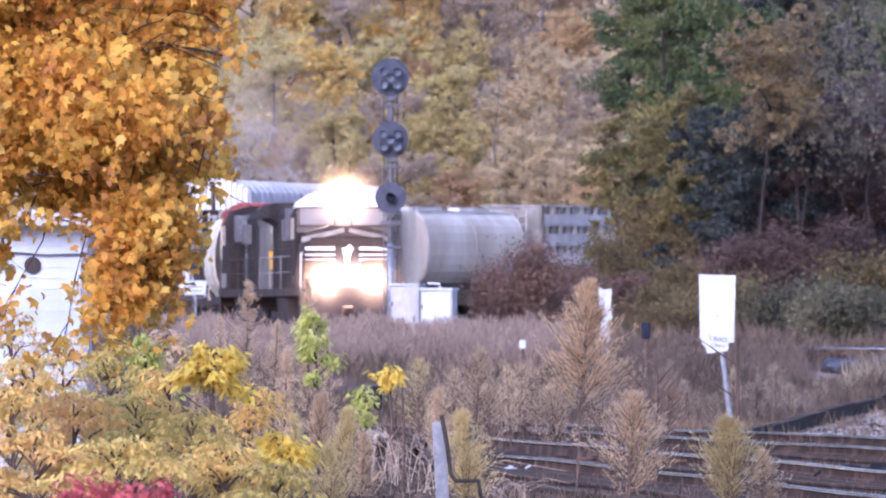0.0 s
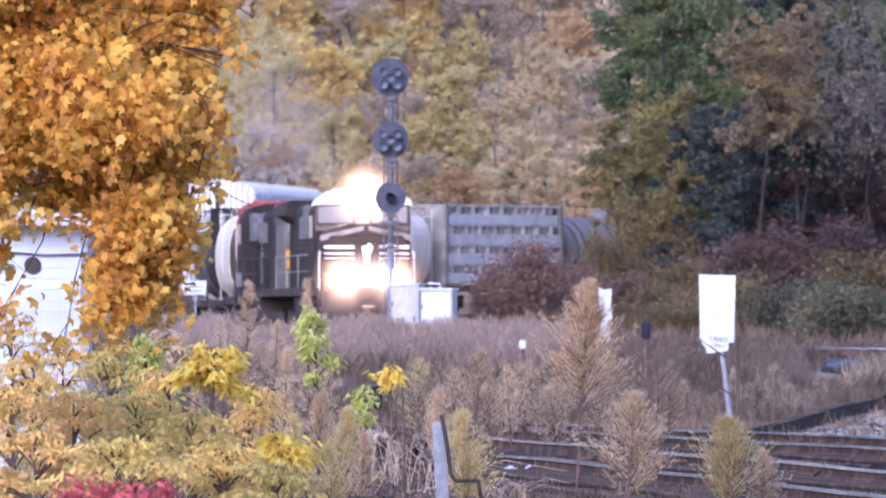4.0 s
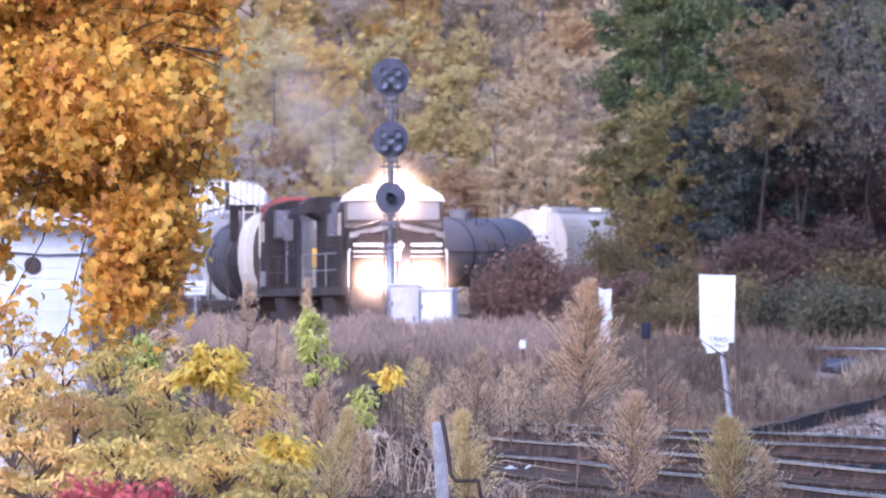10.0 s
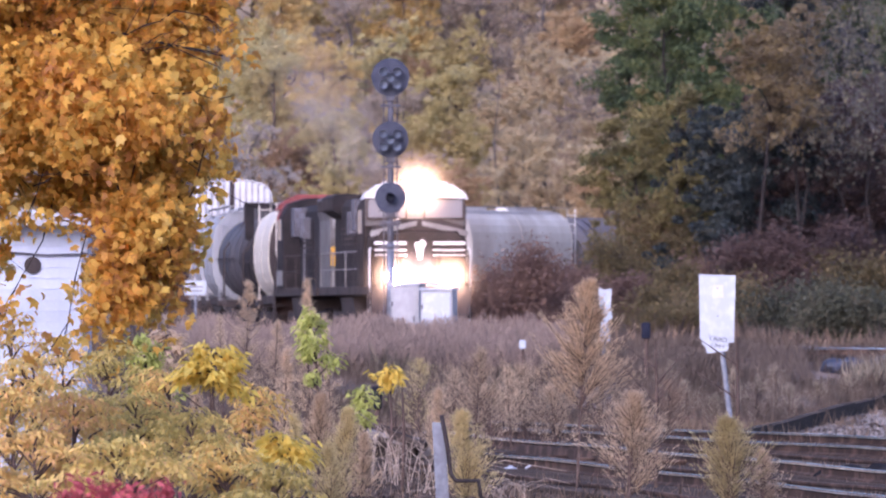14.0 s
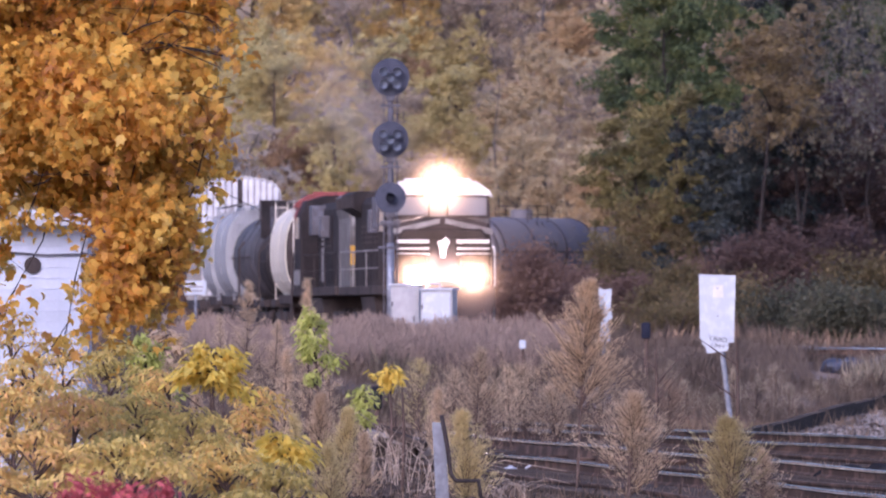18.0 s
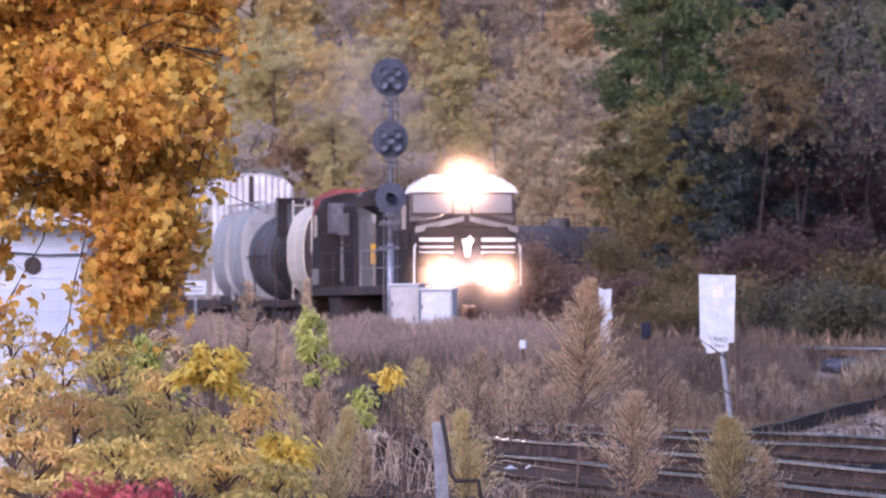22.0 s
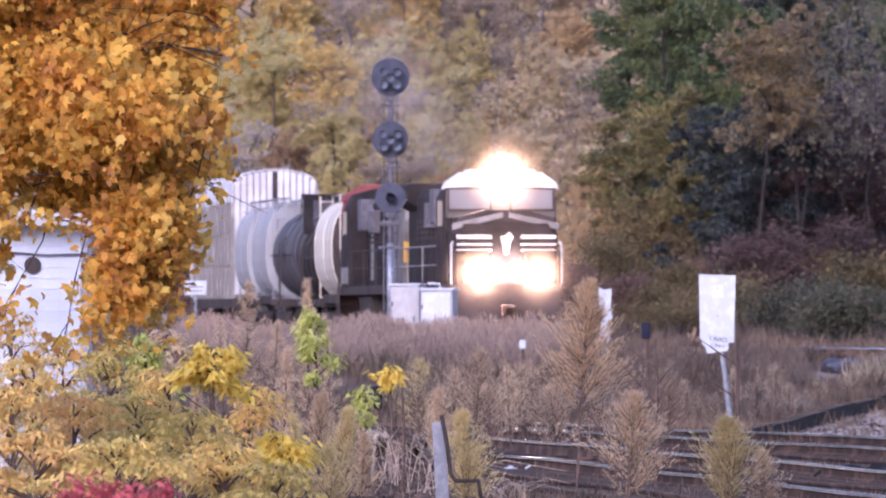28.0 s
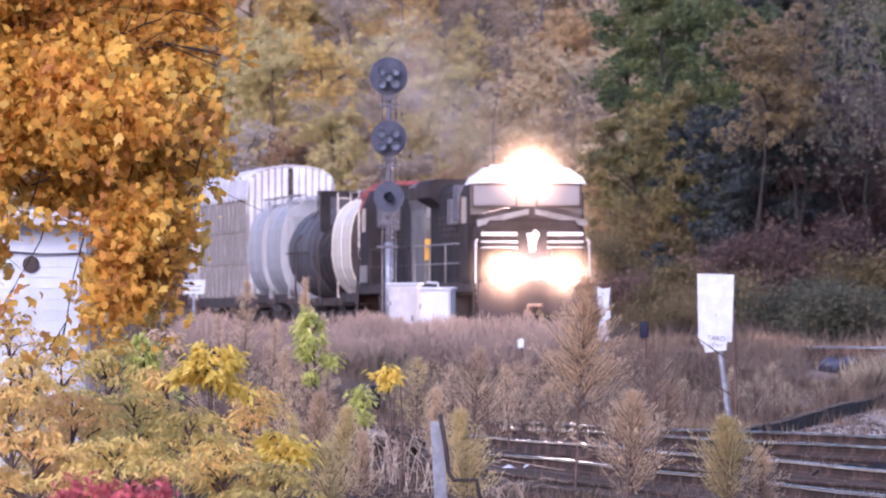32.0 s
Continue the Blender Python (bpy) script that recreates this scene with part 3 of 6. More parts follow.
def build_track(name, pts, label, tie_from=0.0, tie_to=1e9, gauge=1.435, worn=True, ties=True, sunk=0.0, head=None):
    """A track along points (rail-head height), with two rails, their bright heads and single ties."""
    t = thing(name, None, label, "railway track", kind="structure")
    pts = [Vector(p) for p in pts]
    side = []
    for i, p in enumerate(pts):
        d = (pts[min(i + 1, len(pts) - 1)] - pts[max(i - 1, 0)])
        d.z = 0
        side.append(Vector((d.y, -d.x, 0)).normalized())
    for s in (-gauge / 2, gauge / 2):
        low = sunk if s < 0 else 0.0
        bm = bmesh.new()
        loft(bm, [[p + n * x + Vector((0, 0, z - low)) for x, z in rail_profile(s)] for p, n in zip(pts, side)])
        bmesh.ops.recalc_face_normals(bm, faces=bm.faces)
        r = part("rail", bm, M_RUST, t)
        if not worn or low:
            continue
        bm = bmesh.new()
        crown = [(0.039 * math.cos(a), -0.03 + 0.035 * math.sin(a) ** 0.7) for a in [math.pi * k / 8 for k in range(9)]]
        loft(bm, [[p + n * (s + x) + Vector((0, 0, z)) for x, z in crown] for p, n in zip(pts, side)])
        bmesh.ops.recalc_face_normals(bm, faces=bm.faces)
        part("running_surface", bm, head or M_RAILTOP, r, "worn rail head")
    if ties:
        me = bpy.data.meshes.new("tie")
        bm = bx(bmesh.new(), -1.3, 1.3, -0.115, 0.115, -0.33, -0.168, 0.012)
        bm.to_mesh(me)
        bm.free()
        run, nxt, k = 0.0, tie_from, 0
        for a, b, n in zip(pts, pts[1:], side):
            seg = (b - a).length
            while nxt < run + seg and nxt < tie_to:
                o = mesh_part("tie", me, M_TIE, t)
                o.matrix_world = Matrix.Translation(a.lerp(b, (nxt - run) / seg)) @ pose(0, 0, 0, 0, 0, math.degrees(math.atan2(n.y, n.x)) + 2 * math.sin(k * 2.7))
                nxt += 0.56
                k += 1
            run += seg
    return t


# ---- rolling stock; each stands with its front at y = 0, its rail heads at z = 0 ----
def wheelset(parent, y, r=0.48):
    bm = bmesh.new()
    for x in (-0.72, 0.72):
        for w, rr in ((0.06, r), (0.03, r + 0.03)):
            x0 = x + (0.02 if x > 0 else -0.02) * (rr == r) - (0.05 if x > 0 else -0.05) * (rr != r)
            tube(bm, [(x0 - w, 0, 0), (x0 + w, 0, 0)], rr, 20)
    tube(bm, [(-0.75, 0, 0), (0.75, 0, 0)], 0.09, 10)
    for k in range(3):
        bx(bm, -0.83, 0.83, -0.04, 0.04, -0.3, 0.3, 0, pose(0, 0, 0, 60 * k))
    o = part("wheelset", bm, M_BLACK2, parent)
    o.location = (0, y, r)
    return o


def truck(parent, y, axles, base):
    """A bogie: side frames with springs and journals, and its wheelsets."""
    out = []
    bm = bmesh.new()
    for s in (-1, 1):
        bx(bm, s * 0.95, s * 1.12, y - base / 2 - 0.35, y + base / 2 + 0.35, 0.55, 0.85, 0.05)
        for k in range(axles):
            ya = y + (k / (axles - 1) - 0.5) * base
            bx(bm, s * 0.93, s * 1.16, ya - 0.17, ya + 0.17, 0.3, 0.68, 0.04)
        for k in range(axles - 1):
            ya = y + ((k + 0.5) / (axles - 1) - 0.5) * base
            tube(bm, [(s * 1.04, ya - 0.12, 0.32), (s * 1.04, ya - 0.12, 0.6)], 0.08, 8)
            tube(bm, [(s * 1.04, ya + 0.12, 0.32), (s * 1.04, ya + 0.12, 0.6)], 0.08, 8)
            bx(bm, s * 0.95, s * 1.12, ya - 0.3, ya + 0.3, 0.22, 0.34, 0.03)
    bx(bm, -1.0, 1.0, y - 0.3, y + 0.3, 0.6, 0.85, 0.03)
    part("truck_frame", bm, M_BLACK2, parent, "sooty cast-steel truck side frames")
    for k in range(axles):
        out.append(wheelset(parent, y + (k / (axles - 1) - 0.5) * base))
    return out


def coupler(parent, y, d):
    bm = bmesh.new()
    bx(bm, -0.12, 0.12, min(y, y + d * 0.5), max(y, y + d * 0.5), 0.75, 0.98, 0.03)
    bx(bm, -0.2, 0.2, y + d * 0.32 - 0.13, y + d * 0.32 + 0.2, 0.68, 1.03, 0.06)
    part("coupler", bm, M_RUST, parent)


def ladder(parent, rails, rungs, material, r=0.025):
    """Two side rails and single rungs."""
    bm = bmesh.new()
    for pts in rails:
        tube(bm, pts, r, 5)
    side = part("ladder", bm, material, parent)
    for a, b in rungs:
        part("rung", tube(bmesh.new(), [a, b], r * 0.8, 5), material, side)


def railing(parent, pts, h, posts, material=None, name="handrail"):
    bm = bmesh.new()
    tube(bm, [(x, y, z + h) for x, y, z in pts], 0.022, 6)
    tube(bm, [(x, y, z + h * 0.5) for x, y, z in pts], 0.018, 6)
    for a, b in zip(pts, pts[1:]):
        k = max(1, int((Vector(b) - Vector(a)).length / posts))
        for i in range(k + 1):
            p = Vector(a).lerp(Vector(b), i / k)
            tube(bm, [p, p + Vector((0, 0, h))], 0.022, 6)
    part(name, bm, material or M_BLACK2, parent)


def locomotive(lead):
    L = 22.3 if lead else 20.5
    hl = L - 5.7
    rl = L - 0.9
    if lead:
        t = thing("locomotive", None, "black diesel locomotive with white cab brow and lit headlights", "locomotive")
        cabm, hood = M_BLACK, M_BLACK
    else:
        t = thing("locomotive", None, "trailing diesel locomotive with grey cab and red roof edge", "locomotive")
        cabm, hood = M_GREYP, M_BLACK
    wheels = truck(t, 4.1, 3, 4.0) + truck(t, L - 4.1, 3, 4.0)
    box_part("underframe", -1.5, 1.5, 0.7, L - 0.7, 1.35, 1.62, M_BLACK2, t, 0.03)
    # fuel tank
    part("fuel_tank", prism(bmesh.new(), [(-1.3, 0.45), (-1.05, 0.28), (1.05, 0.28), (1.3, 0.45), (1.4, 1.3), (-1.4, 1.3)], L / 2 - 2.6, L / 2 + 2.6), M_BLACK2, t)
    # pilot plate, steps and coupler
    part("pilot", prism(bmesh.new(), [(-1.45, 1.62), (-1.5, 1.2), (-1.35, 0.3), (-0.9, 0.14), (0.9, 0.14), (1.35, 0.3), (1.5, 1.2), (1.45, 1.62)], 0.3, 0.62), M_BLACK2 if lead else M_DARKBROWN, t, "grimy snow-plough pilot plate")
    for s in (-1, 1):
        bm = bmesh.new()
        for k in range(4):
            bx(bm, s * 1.12, s * 1.52, 0.65, 1.15, 0.35 + 0.34 * k, 0.39 + 0.34 * k, 0.01)
        bx(bm, s * 1.5, s * 1.54, 0.62, 1.2, 0.3, 1.6, 0.01)
        part("step", bm, M_BLACK2, t, "corner steps with white edges")
    coupler(t, 0.3, -1), coupler(t, L - 0.3, 1)
    # low nose: wide, with bevelled brow
    nose = [[(x, y, z) for x, z in ((-w, 1.62), (w, 1.62), (w, h - 0.35), (w * 0.82, h), (-w * 0.82, h), (-w, h - 0.35))] for y, w, h in ((0.75, 1.35, 3.2), (0.95, 1.42, 3.32), (2.55, 1.45, 3.42))]
    part("nose", loft(bmesh.new(), nose), cabm, t, "black wide nose" if lead else "")
    # cab with sloped shoulders
    cab = [[(x, y, z) for x, z in ((-w, 1.62), (w, 1.62), (w, 3.98), (w * 0.86, 4.42), (w * 0.45, 4.6), (-w * 0.45, 4.6), (-w * 0.86, 4.42), (-w, 3.98))] for y, w in ((2.5, 1.5), (2.62, 1.54), (5.2, 1.54), (5.3, 1.5))]
    part("cab", loft(bmesh.new(), cab), cabm if lead else M_BLACK, t)
    if not lead:
        top = [[(x * 1.012, y, z) for x, z in ((-w, 3.85), (w, 3.85), (w, 4.0), (w * 0.86, 4.44), (w * 0.45, 4.62), (-w * 0.45, 4.62), (-w * 0.86, 4.44), (-w, 4.0))] for y, w in ((2.47, 1.5), (2.62, 1.54), (3.5, 1.54), (3.6, 1.5))]
        part("cab_top", loft(bmesh.new(), top), M_RED, t, "faded red upper cab")
    # white brow over the windshields: broad and flat, with cut corners
    brow = [[(x, y, z) for x, z in ((-1.6, 4.2), (-1.5, 4.4), (-1.12, 4.66), (1.12, 4.66), (1.5, 4.4), (1.6, 4.2), (1.5, 4.24), (0.9, 4.26), (-0.9, 4.26), (-1.5, 4.24))] for y in (2.36, 3.1)]
    part("cab_brow", loft(bmesh.new(), brow), M_WHITE if lead else M_RED, t, "white painted cab roof edge" if lead else "")
    part("roof_visor", bx(bmesh.new(), -0.98, 0.98, 2.4, 2.9, 4.56, 4.74, 0.05), M_WHITE if lead else M_RED, t)
    box_part("windshield_panel", -1.5, 1.5, 2.44, 2.5, 3.42, 4.28, M_HOOD2 if lead else cabm, t, 0.015, "grey panel round the windshields")
    for s in (-1, 1):
        w = box_part("windshield", s * 0.86 - 0.56, s * 0.86 + 0.56, 2.4, 2.43, 3.66, 4.2, M_WINDOW, t, 0.02, "sky-reflecting windshield")
        fr = bmesh.new()
        for a in ((s * 0.86 - 0.61, s * 0.86 + 0.61, 3.6, 3.66), (s * 0.86 - 0.61, s * 0.86 + 0.61, 4.2, 4.24), (s * 0.86 - 0.61, s * 0.86 - 0.56, 3.66, 4.2), (s * 0.86 + 0.56, s * 0.86 + 0.61, 3.66, 4.2)):
            bx(fr, a[0], a[1], 2.38, 2.44, a[2], a[3])
        part("window_rubber", fr, M_BLACK2, w)
        box_part("cab_side_window", s * 1.545 - 0.01, s * 1.545 + 0.01, 3.2, 4.6, 3.2, 3.9, M_WINDOW, t, 0.0)
        box_part("number_board", s * 0.62 - 0.26, s * 0.62 + 0.26, 2.34, 2.4, 4.36, 4.56, M_WHITE, t, 0.02)
    bm = bmesh.new()
    loft(bm, [[(x, y, z) for x, z in ((-1.3, 3.42), (-0.55, 3.62), (0.55, 3.62), (1.3, 3.42), (1.3, 3.3), (-1.3, 3.3))] for y in (0.9, 2.44)])
    part("nose_brow", bm, M_BLACK2, t)
    if lead:
        for q in (-1, 1):
            rail_top = prism(bmesh.new(), [(q * 0.08, 3.42), (q * 0.08, 3.56), (q * 1.46, 3.26), (q * 1.46, 3.08)], 0.84, 0.88)
            bmesh.ops.recalc_face_normals(rail_top, faces=rail_top.faces)
            part("nose_chevron", rail_top, M_GREYP, t, "dusty grey slanting nose edge")
    box_part("nose_door", -0.4, 0.4, 0.7, 0.76, 1.7, 3.0, cabm, t, 0.02)
    # long hood with its doors, grilles and roof gear
    hw = 1.16 if lead else 0.95
    hp = [(-hw, 1.62), (hw, 1.62), (hw, 4.1), (hw - 0.15, 4.32), (0.15 - hw, 4.32), (-hw, 4.1)]
    part("hood", prism(bmesh.new(), hp, 5.3, hl), hood, t, "long black engine hood")
    wing = 1.42 if lead else 1.08
    part("radiator_cab", prism(bmesh.new(), [(-1.0, 1.62), (1.0, 1.62), (1.0, 3.75), (wing, 4.0), (wing, 4.42), (wing - 0.17, 4.52), (0.17 - wing, 4.52), (-wing, 4.42), (-wing, 4.0), (-1.0, 3.75)], hl, rl), hood if lead else M_HOOD2, t, "flared radiator section" if lead else "grey end of the engine hood")
    for s in (-1, 1):
        for k in range(9 if lead else 5):
            d = box_part("hood_door", s * (hw + 0.01) - 0.015, s * (hw + 0.01) + 0.015, 5.6 + k * 1.2, 6.7 + k * 1.2, 1.8, 3.9 if k % 3 else 3.4, M_GREYP if (not lead and k == 1) else hood, t, 0.01)
            bm = bmesh.new()
            for j in range(4):
                bx(bm, s * (hw + 0.035) - 0.01, s * (hw + 0.035) + 0.01, 5.7 + k * 1.2, 6.6 + k * 1.2, 2.9 + 0.16 * j, 2.97 + 0.16 * j)
            part("louvre", bm, M_BLACK2, d)
        bm = bmesh.new()
        for k in range(12):
            bx(bm, s * (wing + 0.01) - 0.015, s * (wing + 0.01) + 0.015, hl + 0.3 + k * 0.36, hl + 0.55 + k * 0.36, 4.03, 4.38)
        part("radiator_grille", bm, M_BLACK2, t)
        bm = bx(bmesh.new(), s * (hw + 0.1) - 0.28, s * (hw + 0.1) + 0.28, 6.2, 7.6, 3.3, 4.25, 0.04)
        part("blower_box", bm, M_MAST, t, "dark grey blower housing")
        bm = bx(bmesh.new(), s * (hw + 0.1) - 0.2, s * (hw + 0.1) + 0.2, 9.5, 10.4, 3.2, 3.9, 0.04)
        part("filter_box", bm, M_MAST, t)
        railing(t, [(s * 1.46, 0.9, 1.62), (s * 1.46, 2.4, 1.62)], 1.05, 0.7, M_BLACK2)
        railing(t, [(s * 1.46, 5.6, 1.62), (s * 1.46, L - 0.9, 1.62)], 1.05, 4.2, M_GREYP if lead else M_BLACK2)
        bm = tube(bmesh.new(), [(s * 1.5, 0.7, 0.5), (s * 1.5, 0.7, 2.7), (s * 1.45, 0.75, 2.75)], 0.03, 6)
        part("grab_iron", bm, M_WHITE if lead else M_BLACK2, t)
    for s in (-1, 1):
        part("front_handrail", tube(bmesh.new(), [(s * 1.46, 0.66, 1.62), (s * 1.46, 0.66, 2.5), (s * 0.5, 0.66, 2.5), (s * 0.5, 0.66, 1.62)], 0.03, 6), M_BLACK2, t)
    for z in (2.5, 2.66, 2.84) if lead else ():
        box_part("nose_stripe", -1.36, 1.36, 0.71, 0.75, z, z + (0.1 if z > 2.8 else 0.05), M_WHITE, t, 0.01, "white stripe across the nose")
    # white emblem on the nose: a plain shape
    if lead:
        part("nose_emblem", prism(bmesh.new(), [(-0.06, 2.42), (0.06, 2.42), (0.1, 2.7), (0.2, 2.88), (0.08, 3.02), (-0.02, 2.92), (-0.16, 2.9), (-0.1, 2.66)], 0.66, 0.7), M_WHITE, t)
    box_part("exhaust_stack", -0.5, 0.5, L * 0.5, L * 0.5 + 1.4, 4.3, 4.55, M_BLACK2, t, 0.05)
    box_part("roof_fan", -0.35, 0.35, L * 0.6, L * 0.6 + 0.8, 4.3, 4.62, M_BLACK2, t, 0.05)
    bm = bmesh.new()
    for k in range(3):
        tube(bm, [(-0.3 + 0.3 * k, 7.6, 4.42), (-0.3 + 0.3 * k, 7.0 - 0.1 * k, 4.45)], [0.05, 0.1], 8)
    part("air_horn", bm, M_GREYP, t)
    bm = tube(bmesh.new(), [(0, 4.4, 4.6), (0, 4.4, 4.72)], [0.35, 0.3], 12)
    part("antenna_dome", bm, M_WHITE if lead else M_RED, t)
    if not lead:
        part("cab_stripe", prism(bmesh.new(), [(1.545, 1.7), (1.56, 1.7), (1.56, 2.2), (1.545, 2.2)], 2.6, 5.2), M_GREYP, t, "grey lower cab side")
        part("marker_plate", bx(bmesh.new(), 0.8, 1.0, rl, rl + 0.04, 2.3, 2.9, 0.01), M_YELLOW, t, "yellow plate on the hood end")
        for x0, x1, z0, z1, m, what in ((0.42, 0.72, 1.7, 4.3, M_TAN, "weathered pinkish hood corner"), (0.5, 0.95, 3.5, 4.2, M_GREYP, "grey junction box"), (-0.75, -0.45, 3.3, 4.0, M_GREYP, "grey junction box"), (-0.95, 0.95, 2.62, 2.68, M_GREYP, "pale end handrail")):
            part("end_fitting", bx(bmesh.new(), x0, x1, rl + 0.02, rl + 0.14, z0, z1, 0.02), m, t, what)
        part("end_door", bx(bmesh.new(), -0.3, 0.3, rl, rl + 0.03, 1.7, 3.6, 0.01), M_GREYP, t)
        part("end_lamp_box", bx(bmesh.new(), -0.3, 0.3, rl, rl + 0.12, 3.9, 4.2, 0.03), M_BLACK2, t)
    # lamps
    if lead:
        h = box_part("headlight", -0.5, 0.5, 2.2, 2.42, 4.14, 4.86, M_BLACK2, t, 0.1, "headlight housing over the windshields")
        part("headlight_lens", lamp(0.27, 2.19, 0, 4.5, 0.03), M_HEAD, h, "brightly lit headlight lens", True)
        part("lamp_rim", collar(0.275, 0.32, 2.04, 2.2, 0, 4.5), M_BLACK2, h, "dark steel rim round the lens")
        # Added disc: catches the lamp's light to stand for its glare.
        part("lit_haze", glare_disc(3.0, 2.19, 0, 4.5, 0.75), M_GLARE, t, "added faint sheet standing for the headlight's glare")
        for s in (-1, 1):
            d = box_part("ditch_light", s * 0.86 - 0.3, s * 0.86 + 0.3, 0.42, 0.6, 1.62, 2.2, M_BLACK2, t, 0.08, "ditch light housing")
            part("ditch_light_lens", lamp(0.25, 0.4, s * 0.8, 1.88, 0.03), M_HEAD, d, "lit ditch light lens", True)
            part("lamp_rim", collar(0.255, 0.295, 0.27, 0.42, s * 0.8, 1.88), M_BLACK2, d, "dark steel rim round the lens")
            part("lit_haze", glare_disc(2.8, 0.42, s * 0.8, 1.88, 0.62), M_GLARELOW, t, "added faint sheet standing for the ditch light's glare")
    if not lead:
        # this one runs long hood first
        about = pose(0, L, 0, 0, 0, 180)
        for o in t.children:
            if o in wheels:
                o.location.y = L - o.location.y
            else:
                o.matrix_basis = about @ o.matrix_basis
    return t, L, wheels


def covered_hopper(paint, label, L=13.0, top=4.65, w=1.58, bays=3, end=None):
    """A covered hopper with bulging sides, roof hatches, sloped ends, ladders and outlet bays."""
    t = thing("covered_hopper", None, label, "railway wagon")
    wheels = truck(t, 1.5, 2, 1.75) + truck(t, L - 1.5, 2, 1.75)
    coupler(t, 0.35, -1), coupler(t, L - 0.35, 1)
    zc, zh = (top + 1.1) / 2, (top - 1.34) / 2
    ring = [2 * math.pi * (k + 0.5) / 28 for k in range(28)]
    prof = [(w * math.copysign(abs(math.cos(a)) ** 0.62, math.cos(a)), zc + zh * math.copysign(abs(math.sin(a)) ** 0.8, math.sin(a))) for a in ring]
    part("shell", prism(bmesh.new(), prof, 1.0, L - 1.0), paint, t)
    # end gives the wall another colour where its shade is painted in.
    part("end_wall", prism(bmesh.new(), [(x * 0.985, z - 0.02 if z > 2 else z + 0.02) for x, z in prof], 0.9, 0.97), end or paint, t)
    part("brake_box", bx(bmesh.new(), -1.2, -0.7, 0.6, 0.9, 2.9, 4.0, 0.05), paint, t)
    for y in (0.98, L - 1.06):
        bm = prism(bmesh.new(), [(x * 1.008, z * 1.0 + (0.012 if z > 2 else -0.012)) for x, z in prof], y, y + 0.06)
        part("end_rib", bm, paint, t)
    for k in range(1, bays):
        y = 1.0 + (L - 2.0) * k / bays
        part("side_rib", prism(bmesh.new(), [(x * 1.012, z + 0.01) for x, z in prof], y - 0.03, y + 0.03), paint, t)
    for k in range(bays):
        y = 1.0 + (L - 2.0) * (k + 0.5) / bays
        bm = loft(bmesh.new(), [[(-1.2, y - 1.6, 1.5), (1.2, y - 1.6, 1.5), (1.2, y + 1.6, 1.5), (-1.2, y + 1.6, 1.5)], [(-0.5, y - 0.35, 0.45), (0.5, y - 0.35, 0.45), (0.5, y + 0.35, 0.45), (-0.5, y + 0.35, 0.45)]])
        part("outlet_bay", bm, paint, t)
        part("roof_hatch", bx(bmesh.new(), -0.3, 0.3, y - 1.3, y + 1.3, top - 0.13, top + 0.02, 0.04), paint, t)
    for s in (-1, 1):
        box_part("side_sill", s * 1.2 - 0.08, s * 1.2 + 0.08, 0.5, L - 0.5, 1.1, 1.4, M_BLACK2, t, 0.02)
        box_part("running_board", s * 0.85 - 0.15, s * 0.85 + 0.15, 0.3, L - 0.3, top + 0.0, top + 0.04, M_GREYP, t, 0.0)
        for y in (0.35, L - 0.35):
            ladder(t, [[(x, y, 1.1), (x, y, top)] for x in (s * 0.95, s * 1.35)], [((s * 0.95, y, 1.3 + 0.38 * k), (s * 1.35, y, 1.3 + 0.38 * k)) for k in range(9)], paint)
    for y0, y1 in ((0.3, 1.0), (L - 1.0, L - 0.3)):
        box_part("end_platform", -1.4, 1.4, y0, y1, 1.05, 1.25, M_BLACK2, t, 0.02)
        for x in (-0.6, 0.6):
            part("end_brace", tube(bmesh.new(), [(x, y0 + 0.1, 1.25), (x, (y0 + y1) / 2, 3.0)], 0.05, 6), paint, t)
    return t, L, wheels


